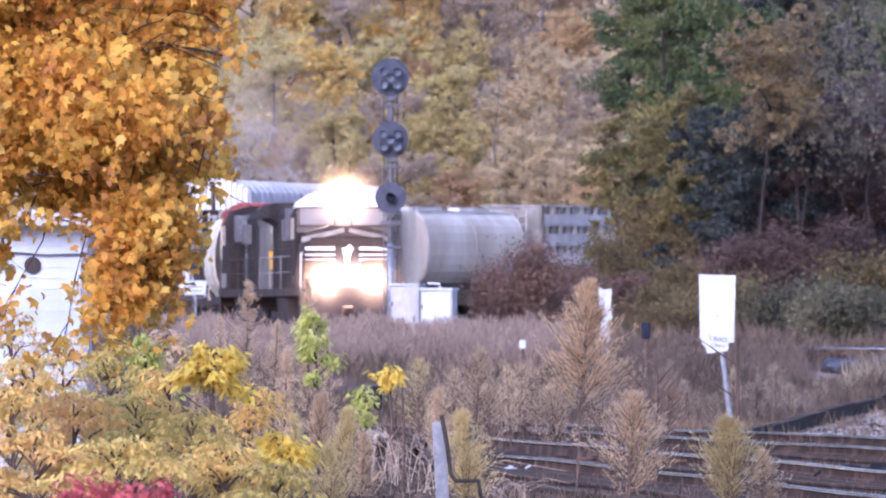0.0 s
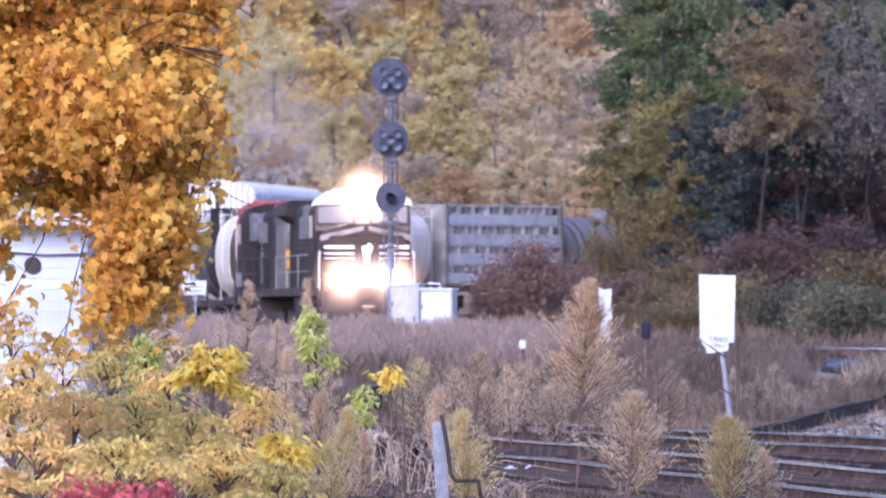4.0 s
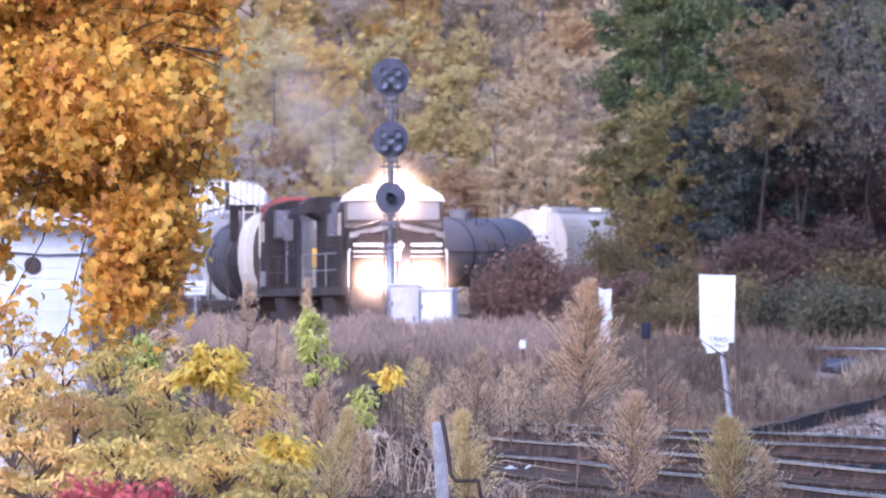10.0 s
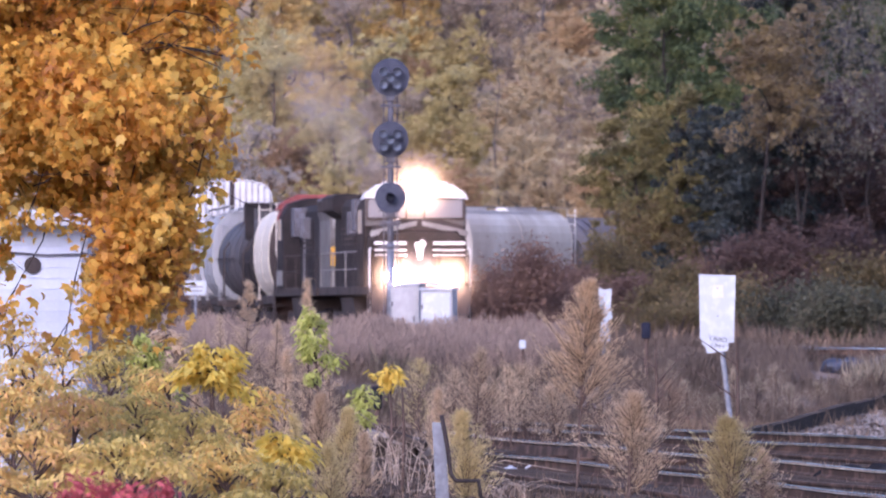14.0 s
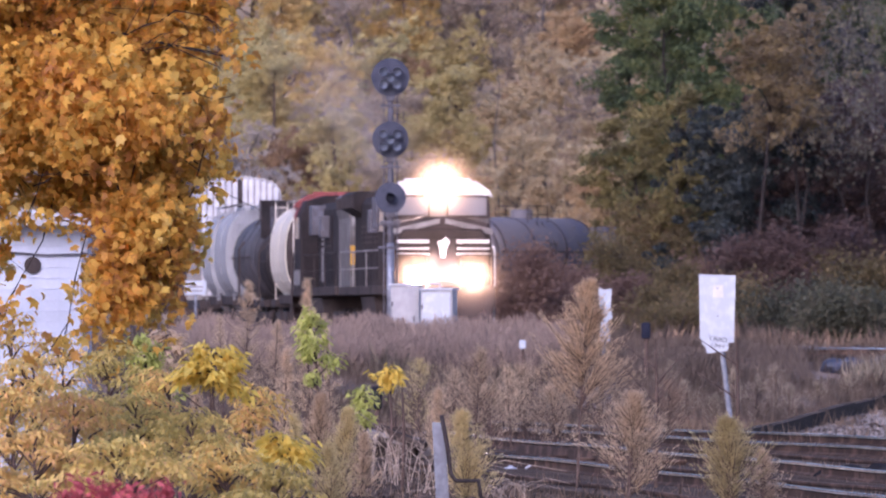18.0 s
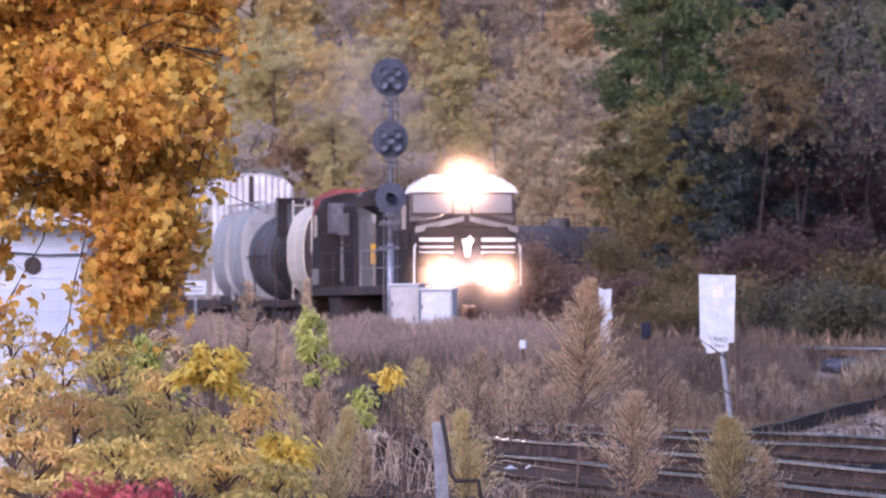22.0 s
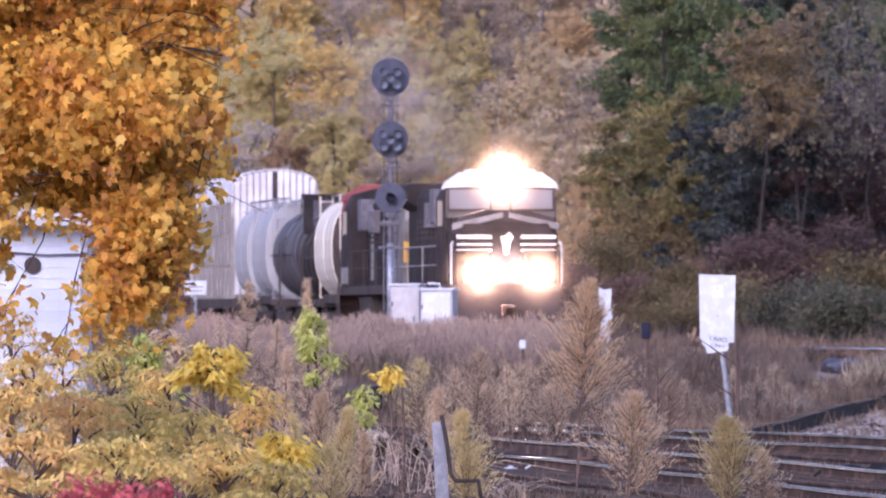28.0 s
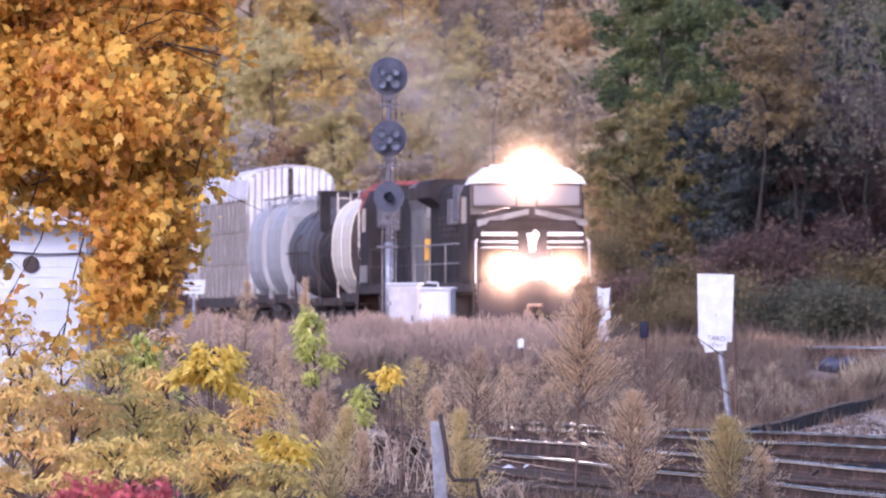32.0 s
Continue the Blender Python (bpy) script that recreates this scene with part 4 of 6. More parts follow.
def tank_car(paint, label, L=13.0, r=1.5, zc=2.72, frame_y=None):
    t = thing("tank_car", None, label, "railway wagon")
    wheels = truck(t, 1.5, 2, 1.75) + truck(t, L - 1.5, 2, 1.75)
    coupler(t, 0.35, -1), coupler(t, L - 0.35, 1)
    seg = 28
    rows = []
    for y, s in ((0.55, 0.1), (0.6, 0.45), (0.75, 0.75), (0.95, 0.93), (1.2, 1.0), (L - 1.2, 1.0), (L - 0.95, 0.93), (L - 0.75, 0.75), (L - 0.6, 0.45), (L - 0.55, 0.1)):
        rows.append([(r * s * math.cos(2 * math.pi * k / seg), y, zc + r * s * math.sin(2 * math.pi * k / seg)) for k in range(seg)])
    part("tank", loft(bmesh.new(), rows[3:-3]), paint, t, smooth=True)
    part("tank_head", loft(bmesh.new(), rows[:4]), paint, t, "domed tank head", smooth=True)
    part("tank_head", loft(bmesh.new(), rows[-4:]), paint, t, "domed tank head", smooth=True)
    for f in (0.12, 0.37, 0.63, 0.88):
        ring = [(math.cos(2 * math.pi * k / seg), math.sin(2 * math.pi * k / seg)) for k in range(seg)]
        part("band", loft(bmesh.new(), [[((r + 0.015) * a, L * f + d, zc + (r + 0.015) * b) for a, b in ring] for d in (-0.06, 0.06)]), M_BLACK2, t)
    part("dome", tube(bmesh.new(), [(0, L / 2, zc + r - 0.1), (0, L / 2, zc + r + 0.32), (0, L / 2, zc + r + 0.36)], [0.5, 0.5, 0.42], 18), paint, t)
    if frame_y is not None:
        fr = bmesh.new()
        for x in (-1.15, 1.15):
            bx(fr, x - 0.16, x + 0.16, frame_y, frame_y + 0.25, 3.4, 4.62, 0.02)
        bx(fr, -1.3, 1.3, frame_y, frame_y + 0.25, 4.46, 4.66, 0.02), bx(fr, -1.3, 1.3, frame_y, frame_y + 0.25, 3.35, 3.5, 0.02)
        part("end_frame", fr, M_BLACK, t, "black cross frame at the tank's end")
    railing(t, [(-0.8, L / 2 - 0.9, zc + r - 0.25), (-0.8, L / 2 + 0.9, zc + r - 0.25)], 0.75, 0.9)
    railing(t, [(0.8, L / 2 - 0.9, zc + r - 0.25), (0.8, L / 2 + 0.9, zc + r - 0.25)], 0.75, 0.9)
    for y0 in (0.35, L - 2.4):
        box_part("stub_sill", -1.3, 1.3, y0, y0 + 2.05, 1.0, 1.25, M_BLACK2, t, 0.03)
    for s in (-1, 1):
        ladder(t, [[(s * 1.58, y, 1.0), (s * 1.58, y, zc + 0.3), (s * 0.85, y, zc + r - 0.2)] for y in (L / 2 - 0.25, L / 2 + 0.25)],
               [((s * 1.58, L / 2 - 0.25, 1.1 + 0.28 * k), (s * 1.58, L / 2 + 0.25, 1.1 + 0.28 * k)) for k in range(8)], M_BLACK2)
        part("grab_rail", tube(bmesh.new(), [(s * 1.55, 0.9, zc), (s * 1.55, L - 0.9, zc)], 0.025, 5), M_BLACK2, t)
    return t, L, wheels


def auto_rack(label, L=27.0, top=5.85):
    """A tall closed car carrier: tan slotted sides in three decks, pale ribbed roof with round shoulders."""
    t = thing("auto_rack", None, label, "railway wagon")
    wheels = truck(t, 2.4, 2, 1.75) + truck(t, L - 2.4, 2, 1.75)
    coupler(t, 0.35, -1), coupler(t, L - 0.35, 1)
    box_part("floor_frame", -1.5, 1.5, 0.3, L - 0.3, 0.95, 1.3, M_BLACK2, t, 0.03)
    box_part("inner_body", -1.4, 1.4, 0.45, L - 0.45, 1.3, 4.7, M_TAN, t, 0.0)
    for s in (-1, 1):
        for d in range(3):
            for k in range(11):
                y = 0.4 + k * (L - 0.8) / 11
                box_part("side_panel", s * 1.47 - 0.05, s * 1.47 + 0.05, y + 0.06, y + (L - 0.8) / 11 - 0.06, 1.35 + d * 1.13, 2.38 + d * 1.13, M_TAN, t, 0.02)
        for k in range(12):
            y = 0.4 + k * (L - 0.8) / 11
            box_part("post", s * 1.5 - 0.07, s * 1.5 + 0.07, y - 0.05, y + 0.05, 1.3, 4.8, M_GREYP, t, 0.01)
    arc = [(1.5 * math.cos(a), 4.75 + (top - 4.75) * math.sin(a) ** 0.45) for a in [math.pi * k / 12 for k in range(13)]]
    part("roof", prism(bmesh.new(), [(1.5, 4.7)] + arc + [(-1.5, 4.7)], 0.3, L - 0.3), M_GREYP, t, "pale ribbed sheet roof")
    for k in range(26):
        y = 0.72 + k * (L - 1.44) / 25
        part("roof_rib", prism(bmesh.new(), [(1.54, 4.7)] + [(x * 1.03, z + 0.03) for x, z in arc] + [(-1.54, 4.7)], y - 0.4, y + 0.4), M_GALV, t)
    for y in (0.25, L - 0.33):
        for s in (-1, 1):
            d = box_part("end_door", s * 0.76 - 0.68, s * 0.76 + 0.68, y, y + 0.08, 1.35, 4.7, M_GREYP, t, 0.01, "pale ribbed end door")
            bm = bmesh.new()
            for k in range(6):
                bx(bm, s * 0.76 - 0.67 + 0.23 * k, s * 0.76 - 0.5 + 0.23 * k, y - 0.06, y + 0.12, 1.45, 4.7 + (top - 4.75) * max(0.0, 1 - ((s * 0.76 - 0.6 + 0.23 * k) / 1.5) ** 2) ** 0.22)
            part("door_rib", bm, M_GALV, d)
        arc2 = [(x * 0.99, z) for x, z in arc]
        for half in (arc2[:6], arc2[7:]):
            xi = 0.1 if half[0][0] > 0 else -0.1
            pts = [(1.48, 4.7)] + half + [(xi, top - 0.02), (xi, 4.7)] if xi > 0 else [(xi, 4.7), (xi, top - 0.02)] + half + [(-1.48, 4.7)]
            part("roof_end", prism(bmesh.new(), pts, y, y + 0.05), M_GREYP, t)
        # Solid black strip put in as the shade between the two doors.
        box_part("door_gap", -0.1, 0.1, y + 0.03, y + 0.06, 1.35, top - 0.08, M_BLACK2, t, 0.0)
    return t, L, wheels


def rack_car(label, L=12.0):
    """A flat wagon between two bulkheads, loaded with four tiers of pale wrapped bundles."""
    t = thing("bulkhead_flat_car", None, label, "railway wagon")
    wheels = truck(t, 1.5, 2, 1.75) + truck(t, L - 1.5, 2, 1.75)
    coupler(t, 0.35, -1), coupler(t, L - 0.35, 1)
    box_part("deck", -1.5, 1.5, 0.4, L - 0.4, 1.0, 1.3, M_DARKBROWN, t, 0.03)
    for y in (0.45, L - 0.75):
        b = box_part("bulkhead", -1.5, 1.5, y, y + 0.3, 1.3, 4.75, M_GREYP, t, 0.04, "grey steel bulkhead")
        bm = bmesh.new()
        for k in range(5):
            bx(bm, -1.45 + 0.68 * k, -1.3 + 0.68 * k, y - 0.06, y + 0.36, 1.35, 4.7)
        part("stiffener", bm, M_GREYP, b)
    n = 15
    for d in range(4):
        z = 1.34 + d * 0.85
        for s in (-1, 1):
            for k in range(5):
                y = 0.85 + k * (L - 1.7) / 5
                box_part("wrapped_pack", s * 0.74 - 0.7, s * 0.74 + 0.7, y + 0.01, y + (L - 1.7) / 5 - 0.01, z + 0.02, z + 0.46, M_GALV, t, 0.03)
        for k in range(n):
            y = 0.95 + k * (L - 1.9) / n
            box_part("spacer_frame", -1.46, 1.46, y, y + 0.28, z + 0.46, z + 0.8, M_HOPPER3 if (k + d) % 2 else M_HOPPER, t, 0.03)
        box_part("top_sheet", -1.5, 1.5, 0.8, L - 0.8, z + 0.78, z + 0.85, M_GALV, t, 0.0)
    return t, L, wheels


def smoke():
    """Thin exhaust drifting over the engine: soft-edged domes of haze that travel with it."""
    rng = np.random.default_rng(91)
    m = bpy.data.materials.new("exhaust_haze")
    m.use_nodes = True
    n, li = m.node_tree.nodes, m.node_tree.links
    clear, grey, mix = n.new("ShaderNodeBsdfTransparent"), n["Principled BSDF"], n.new("ShaderNodeMixShader")
    grey.inputs["Base Color"].default_value, grey.inputs["Roughness"].default_value = (0.34, 0.31, 0.3, 1), 1.0
    grey.inputs["Specular IOR Level"].default_value = 0.0
    at, cloud, tc, amount = n.new("ShaderNodeAttribute"), n.new("ShaderNodeTexNoise"), n.new("ShaderNodeTexCoord"), n.new("ShaderNodeMath")
    at.attribute_name = "thick"
    cloud.inputs["Scale"].default_value, cloud.inputs["Detail"].default_value = 1.6, 5
    li.new(tc.outputs["Object"], cloud.inputs["Vector"])
    thin = n.new("ShaderNodeMapRange")
    thin.inputs["From Min"].default_value, thin.inputs["From Max"].default_value, thin.inputs["To Max"].default_value = 0.3, 0.75, 0.42
    li.new(cloud.outputs["Fac"], thin.inputs["Value"])
    amount.operation = "MULTIPLY"
    li.new(thin.outputs[0], amount.inputs[0])
    li.new(at.outputs["Fac"], amount.inputs[1])
    li.new(amount.outputs[0], mix.inputs["Fac"])
    li.new(clear.outputs[0], mix.inputs[1])
    li.new(grey.outputs[0], mix.inputs[2])
    li.new(mix.outputs[0], n["Material Output"].inputs["Surface"])
    t = thing("exhaust_smoke", None, "thin grey exhaust smoke drifting over the engine", "smoke")
    for k in range(6):
        f = k / 5
        r = 1.5 + 1.3 * f
        x, y, z = -0.3 - 1.9 * f + rng.normal(0, 0.25), 13 + 3 * f, 5.3 + 2.9 * f + rng.normal(0, 0.2)
        o = part("puff", rings_towards([r * q for q in (0.1, 0.2, 0.3, 0.4, 0.5, 0.6, 0.7, 0.85, 1.0)], 0, 0, lambda q: 0.25 * q * q), m, t, smooth=True)
        o.location = (x, y, z)
        o.visible_shadow = False
    return t


def clone(car):
    """Another car of the same make; its wheelsets are found again among the parts."""
    ob = copy_thing(car[0], Matrix())
    return ob, car[1], [c for c in ob.children if c.name.startswith("wheelset")]


TRAIN = []


def couple(car, lag):
    TRAIN.append((car[0], lag, car[1], car[2]))
    return lag + car[1] + 0.25


at = couple(locomotive(True), -2.5)
TRAIN.append((smoke(), -2.5, 22.3, []))
at = couple(locomotive(False), at)
# Cream wagon's end wall is black: the shade on it put into colour.
cream = covered_hopper(M_HOPPER2, "cream covered hopper wagon with rounded sides", 9.3, 4.5, bays=2, end=M_BLACK2)
at = couple(cream, at)
at = couple(tank_car(M_BLACK, "short black tank wagon with a tall end frame", 8.7, 1.4, 2.55, 7.4), at)
at = couple(tank_car(M_TANK, "dark slate tank wagon with domed ends", 11.75), at)
grey = covered_hopper(M_HOPPER3, "grey covered hopper wagon with ribbed sides", 9.0, 4.65, bays=2)
at = couple(grey, at)
at = couple(clone(grey), at)
at = couple(auto_rack("tall car-carrier wagon with tan sides and pale ribbed roof"), at)
at = couple(covered_hopper(M_HOPPER, "pale covered hopper wagon streaked with dirt", 10.3, 4.65, bays=2), at)
at = couple(rack_car("flat wagon stacked with four tiers of pale wrapped bundles", 11.2), at)
blue = tank_car(M_TANKBLUE, "slate-grey tank wagon with domed ends", 10.7)
at = couple(blue, at)
at = couple(covered_hopper(M_HOPPER, "off-white covered hopper wagon with faded paint", 10.8, 4.65, bays=2), at)
at = couple(clone(blue), at)
at = couple(tank_car(M_TANK, "dark slate tank wagon at the end of the train", 12.0, 1.35, 2.5), at)


# ---- tracks ----
build_track("main_line", [on_line(u) for u in np.arange(-330, 126, 2.0)], "main line track curving out of the woods", 340, 456)


def yard_track(x, y, slope, y0, y1, label, first=0.0, last=90.0, z=-1.3, head=None):
    """One rail is worn bright; the other lies lower, sunk in cinders and weeds."""
    pts = []
    for yy in np.arange(y0, y1, 3.0):
        pts.append((x - (yy - y) * slope + 0.7, yy, z + 0.012 * math.sin(yy * 0.35 + x)))
    return build_track("yard_track", pts, label, first, last, sunk=0.11, head=head)


yard_track(0.88, 216, 0.253, 176, 226, "rusty yard track at the foot of the bank", 0, 50, head=M_RAILDULL)
yard_track(0.83, 205, 0.185, 160, 214, "rusty yard track with worn rails among dead weeds", 0, 54, head=M_RAILDULL)
yard_track(0.795, 184.4, 0.13, 120, 206, "yard track with a bright worn rail above dark cinders", 0, 86)
yard_track(0.617, 162, 0.114, 104, 186, "disused yard track half buried in weeds", 0, 80, head=M_RAILDULL)
edge = thing("timber_edging", None, "dark timber edging along the gravel bank", "edging")
for k in range(11):
    a, b = [Vector((4.75 + 0.126 * q, 206 + q, -1.515 + 0.0149 * q + 0.02 * math.sin(k * 2.1))) for q in (6 * k, 6 * k + 5.94)]
    part("timber", loft(bmesh.new(), [[p + Vector(q) for q in ((-0.16, 0, -0.5), (0.12, 0, -0.5), (0.12, 0, 0.02), (-0.16, 0, 0.0))] for p in (a, b)]), M_TIE, edge)


def switch_gear():
    """Point blades and rods between the yard rails."""
    t = thing("switch_point", pose(2.3, 180, -1.3, 0, 0, 7.4), "rusty switch point with rods between the rails", "railway switch")
    part("point_blade", prism(bmesh.new(), [(0.5, -0.15), (0.6, -0.15), (0.57, 0.005), (0.53, 0.005)], -9, 4), M_RUST, t)
    part("point_blade", prism(bmesh.new(), [(-0.6, -0.15), (-0.5, -0.15), (-0.53, 0.005), (-0.57, 0.005)], -9, 4), M_RUST, t)
    for y in (-7.5, -5.0, -2.0):
        part("stretcher_rod", tube(bmesh.new(), [(-0.9, y, -0.12), (0.9, y, -0.12)], 0.03, 6), M_RUST, t)
        part("slide_plate", bx(bmesh.new(), -0.8, 0.8, y - 0.1, y + 0.1, -0.175, -0.15, 0.005), M_RUST, t)


switch_gear()


def stones(name, seed, n, x0, x1, y0, y1, size, material, label):
    """Loose ballast as one lot of small faceted stones."""
    rng = np.random.default_rng(seed)
    x, y = rng.uniform(x0, x1, n), rng.uniform(y0, y1, n)
    c = np.stack([x, y, ground_z(x, y) + size * 0.25], 1)
    base = np.array([(1, 0, 0), (-1, 0, 0), (0, 1, 0), (0, -1, 0), (0, 0, 0.8), (0, 0, -0.8)]) * 0.5
    tri = np.array([(0, 2, 4), (2, 1, 4), (1, 3, 4), (3, 0, 4), (2, 0, 5), (1, 2, 5), (3, 1, 5), (0, 3, 5)])
    rot = turns(rng, n)
    v = (np.einsum("nij,kj->nki", rot, base) * (size * (0.5 + rng.random(n)))[:, None, None] + c[:, None, :]).reshape(-1, 3)
    f = (tri[None] + (np.arange(n) * 6)[:, None, None]).reshape(-1, 3)
    me = bpy.data.meshes.new(name)
    me.from_pydata(v.tolist(), [], f.tolist())
    tagged(mesh_part(name, me, material), label, "gravel", kind="stuff")


stones("ballast", 3, 40000, -6, 9, 120, 236, 0.14, M_BALLAST, "dark loose ballast stones between the yard tracks")
stones("gravel", 4, 14000, 6.9, 13, 206, 244, 0.13, mat("pale_gravel", (0.27, 0.25, 0.245), 0.95, vary=0.4, second=(0.16, 0.14, 0.135)), "pale gravel on the bank beside the spur")

stones("ballast", 5, 6000, 7.0, 14, 271, 278, 0.13, mat("grey_ballast", (0.36, 0.34, 0.35), 0.95, vary=0.4, second=(0.22, 0.2, 0.21)), "grey ballast along the main line")


# ---- grass ----
def grass(name, seed, n, x0, x1, y0, y1, h, w, material, label, keep=None):
    rng = np.random.default_rng(seed)
    y = rng.uniform(y0, y1, n)
    x = rng.uniform(x0, x1, n)
    patch = np.array([noise.noise((a * 0.45, b * 0.22, seed * 3.1)) for a, b in zip(x, y)])
    k = rng.random(n) < np.clip(0.5 + 2.2 * patch, 0.03, 1)
    if keep is not None:
        k &= keep(x, y)
    x, y, patch = x[k], y[k], patch[k]
    m = len(x)
    c = np.stack([x, y, ground_z(x, y) - 0.03], 1)
    a = rng.uniform(0, 2 * math.pi, m)
    tilt = rng.normal(0, 0.6, m)
    ca, sa, ct, st = np.cos(a), np.sin(a), np.cos(tilt), np.sin(tilt)
    hh = h * (0.45 + 0.7 * rng.random(m)) * (1 + 0.8 * patch)
    ww = w * (0.6 + 0.8 * rng.random(m))
    rot = np.stack([np.stack([ca * ww / hh, -sa, ca * st], 1), np.stack([sa * ww / hh, ca, sa * st], 1), np.stack([0 * a, 0 * a, ct], 1)], 1)
    tagged(mesh_part(name, leaves(name, c, hh, BLADE, rot), material), label, "grass", kind="stuff")


def weed_heads(name, seed, n, x0, x1, y0, y1, h, material, label):
    """Tall dead weeds so fine that only their feathery heads and stalks tell: many thin fibres, thinning out upwards."""
    rng = np.random.default_rng(seed)
    x, y = rng.uniform(x0, x1, n), rng.uniform(y0, y1, n)
    top = h * np.array([0.85 + 0.45 * noise.noise((a * 0.8, b * 0.3, seed)) + 0.25 * noise.noise((a * 2.6, b * 0.9, seed)) for a, b in zip(x, y)])
    c = np.stack([x, y, ground_z(x, y) + top * rng.random(n) ** 0.8], 1)
    up = np.stack([rng.normal(0, 0.25, n), rng.normal(0, 0.25, n), np.ones(n)], 1)
    tagged(mesh_part(name, leaves(name, c, 0.15 * (0.5 + rng.random(n)), FIBRE, along(up, rng, 0.15)), material), label, "weeds", kind="stuff")


def off_yard(x, y):
    """Thin the weeds out where the yard rails run."""
    return (y > 243) | (np.minimum(np.abs(x - 1.5 + (y - 184.4) * 0.13), np.abs(x - 1.3 + (y - 205) * 0.185)) > 1.2) | (np.sin(x * 5 + y) > 0.55)


grass("dead_weeds", 11, 150000, -10, 12, 240, 290, 0.46, 0.012, L_GRASS, "dead brown weeds covering the bank")
grass("dead_weeds", 12, 30000, -9, 11, 205, 245, 0.34, 0.014, L_BROWN, "dead brown weeds along the yard tracks", lambda x, y: off_yard(x, y) & ((x < 6.0 + (y - 208) * 0.126) | (np.sin(x * 3) * np.sin(y) > 0.6)))
grass("dead_weeds", 13, 22000, -6, 9, 128, 205, 0.27, 0.01, L_BROWN, "short dead weeds between the yard tracks", off_yard)
weed_heads("tall_weeds", 19, 70000, -6.4, 3.4, 261, 279, 0.95, L_MAUVE, "tall dead weeds along the main line")
weed_heads("tall_weeds", 20, 24000, 3.4, 8.5, 259, 276, 0.4, L_GRASS, "dead weeds along the main line")
grass("pale_grass", 14, 9000, 3.0, 12, 244, 280, 0.4, 0.011, L_PALE, "tufts of pale dry grass on the bank", lambda x, y: np.sin(x * 1.9) * np.sin(y * 0.8) > 0.25)
grass("pale_grass", 15, 8000, -4, 3, 250, 270, 0.66, 0.02, L_PALE, "tufts of pale dry grass on the bank", lambda x, y: np.sin(x * 2.3 + 1) * np.sin(y * 0.6) > 0.35)
grass("pale_grass", 18, 5000, 8.0, 12, 252, 262, 0.6, 0.025, L_PALE, "clump of pale dry reeds beside the main line", lambda x, y: np.sin(x * 1.3 + 0.6) > 0.1)
grass("dead_weeds", 16, 16000, -14, 16, 300, 420, 0.7, 0.08, L_GRASS, "dead brown weeds beside the main line",
      lambda x, y: np.abs(x - np.interp(y, LINE_Y[::-1], LINE_X[::-1])) > 1.9)


# ---- signal and lineside things ----
def px(x, d):
    """Metres to the right at distance d, for a bearing given as a place across the picture's width."""
    return (x - 784) / 19950 * d


def height(y, d):
    return EYE_Z + (549 - y) / 19950 * d


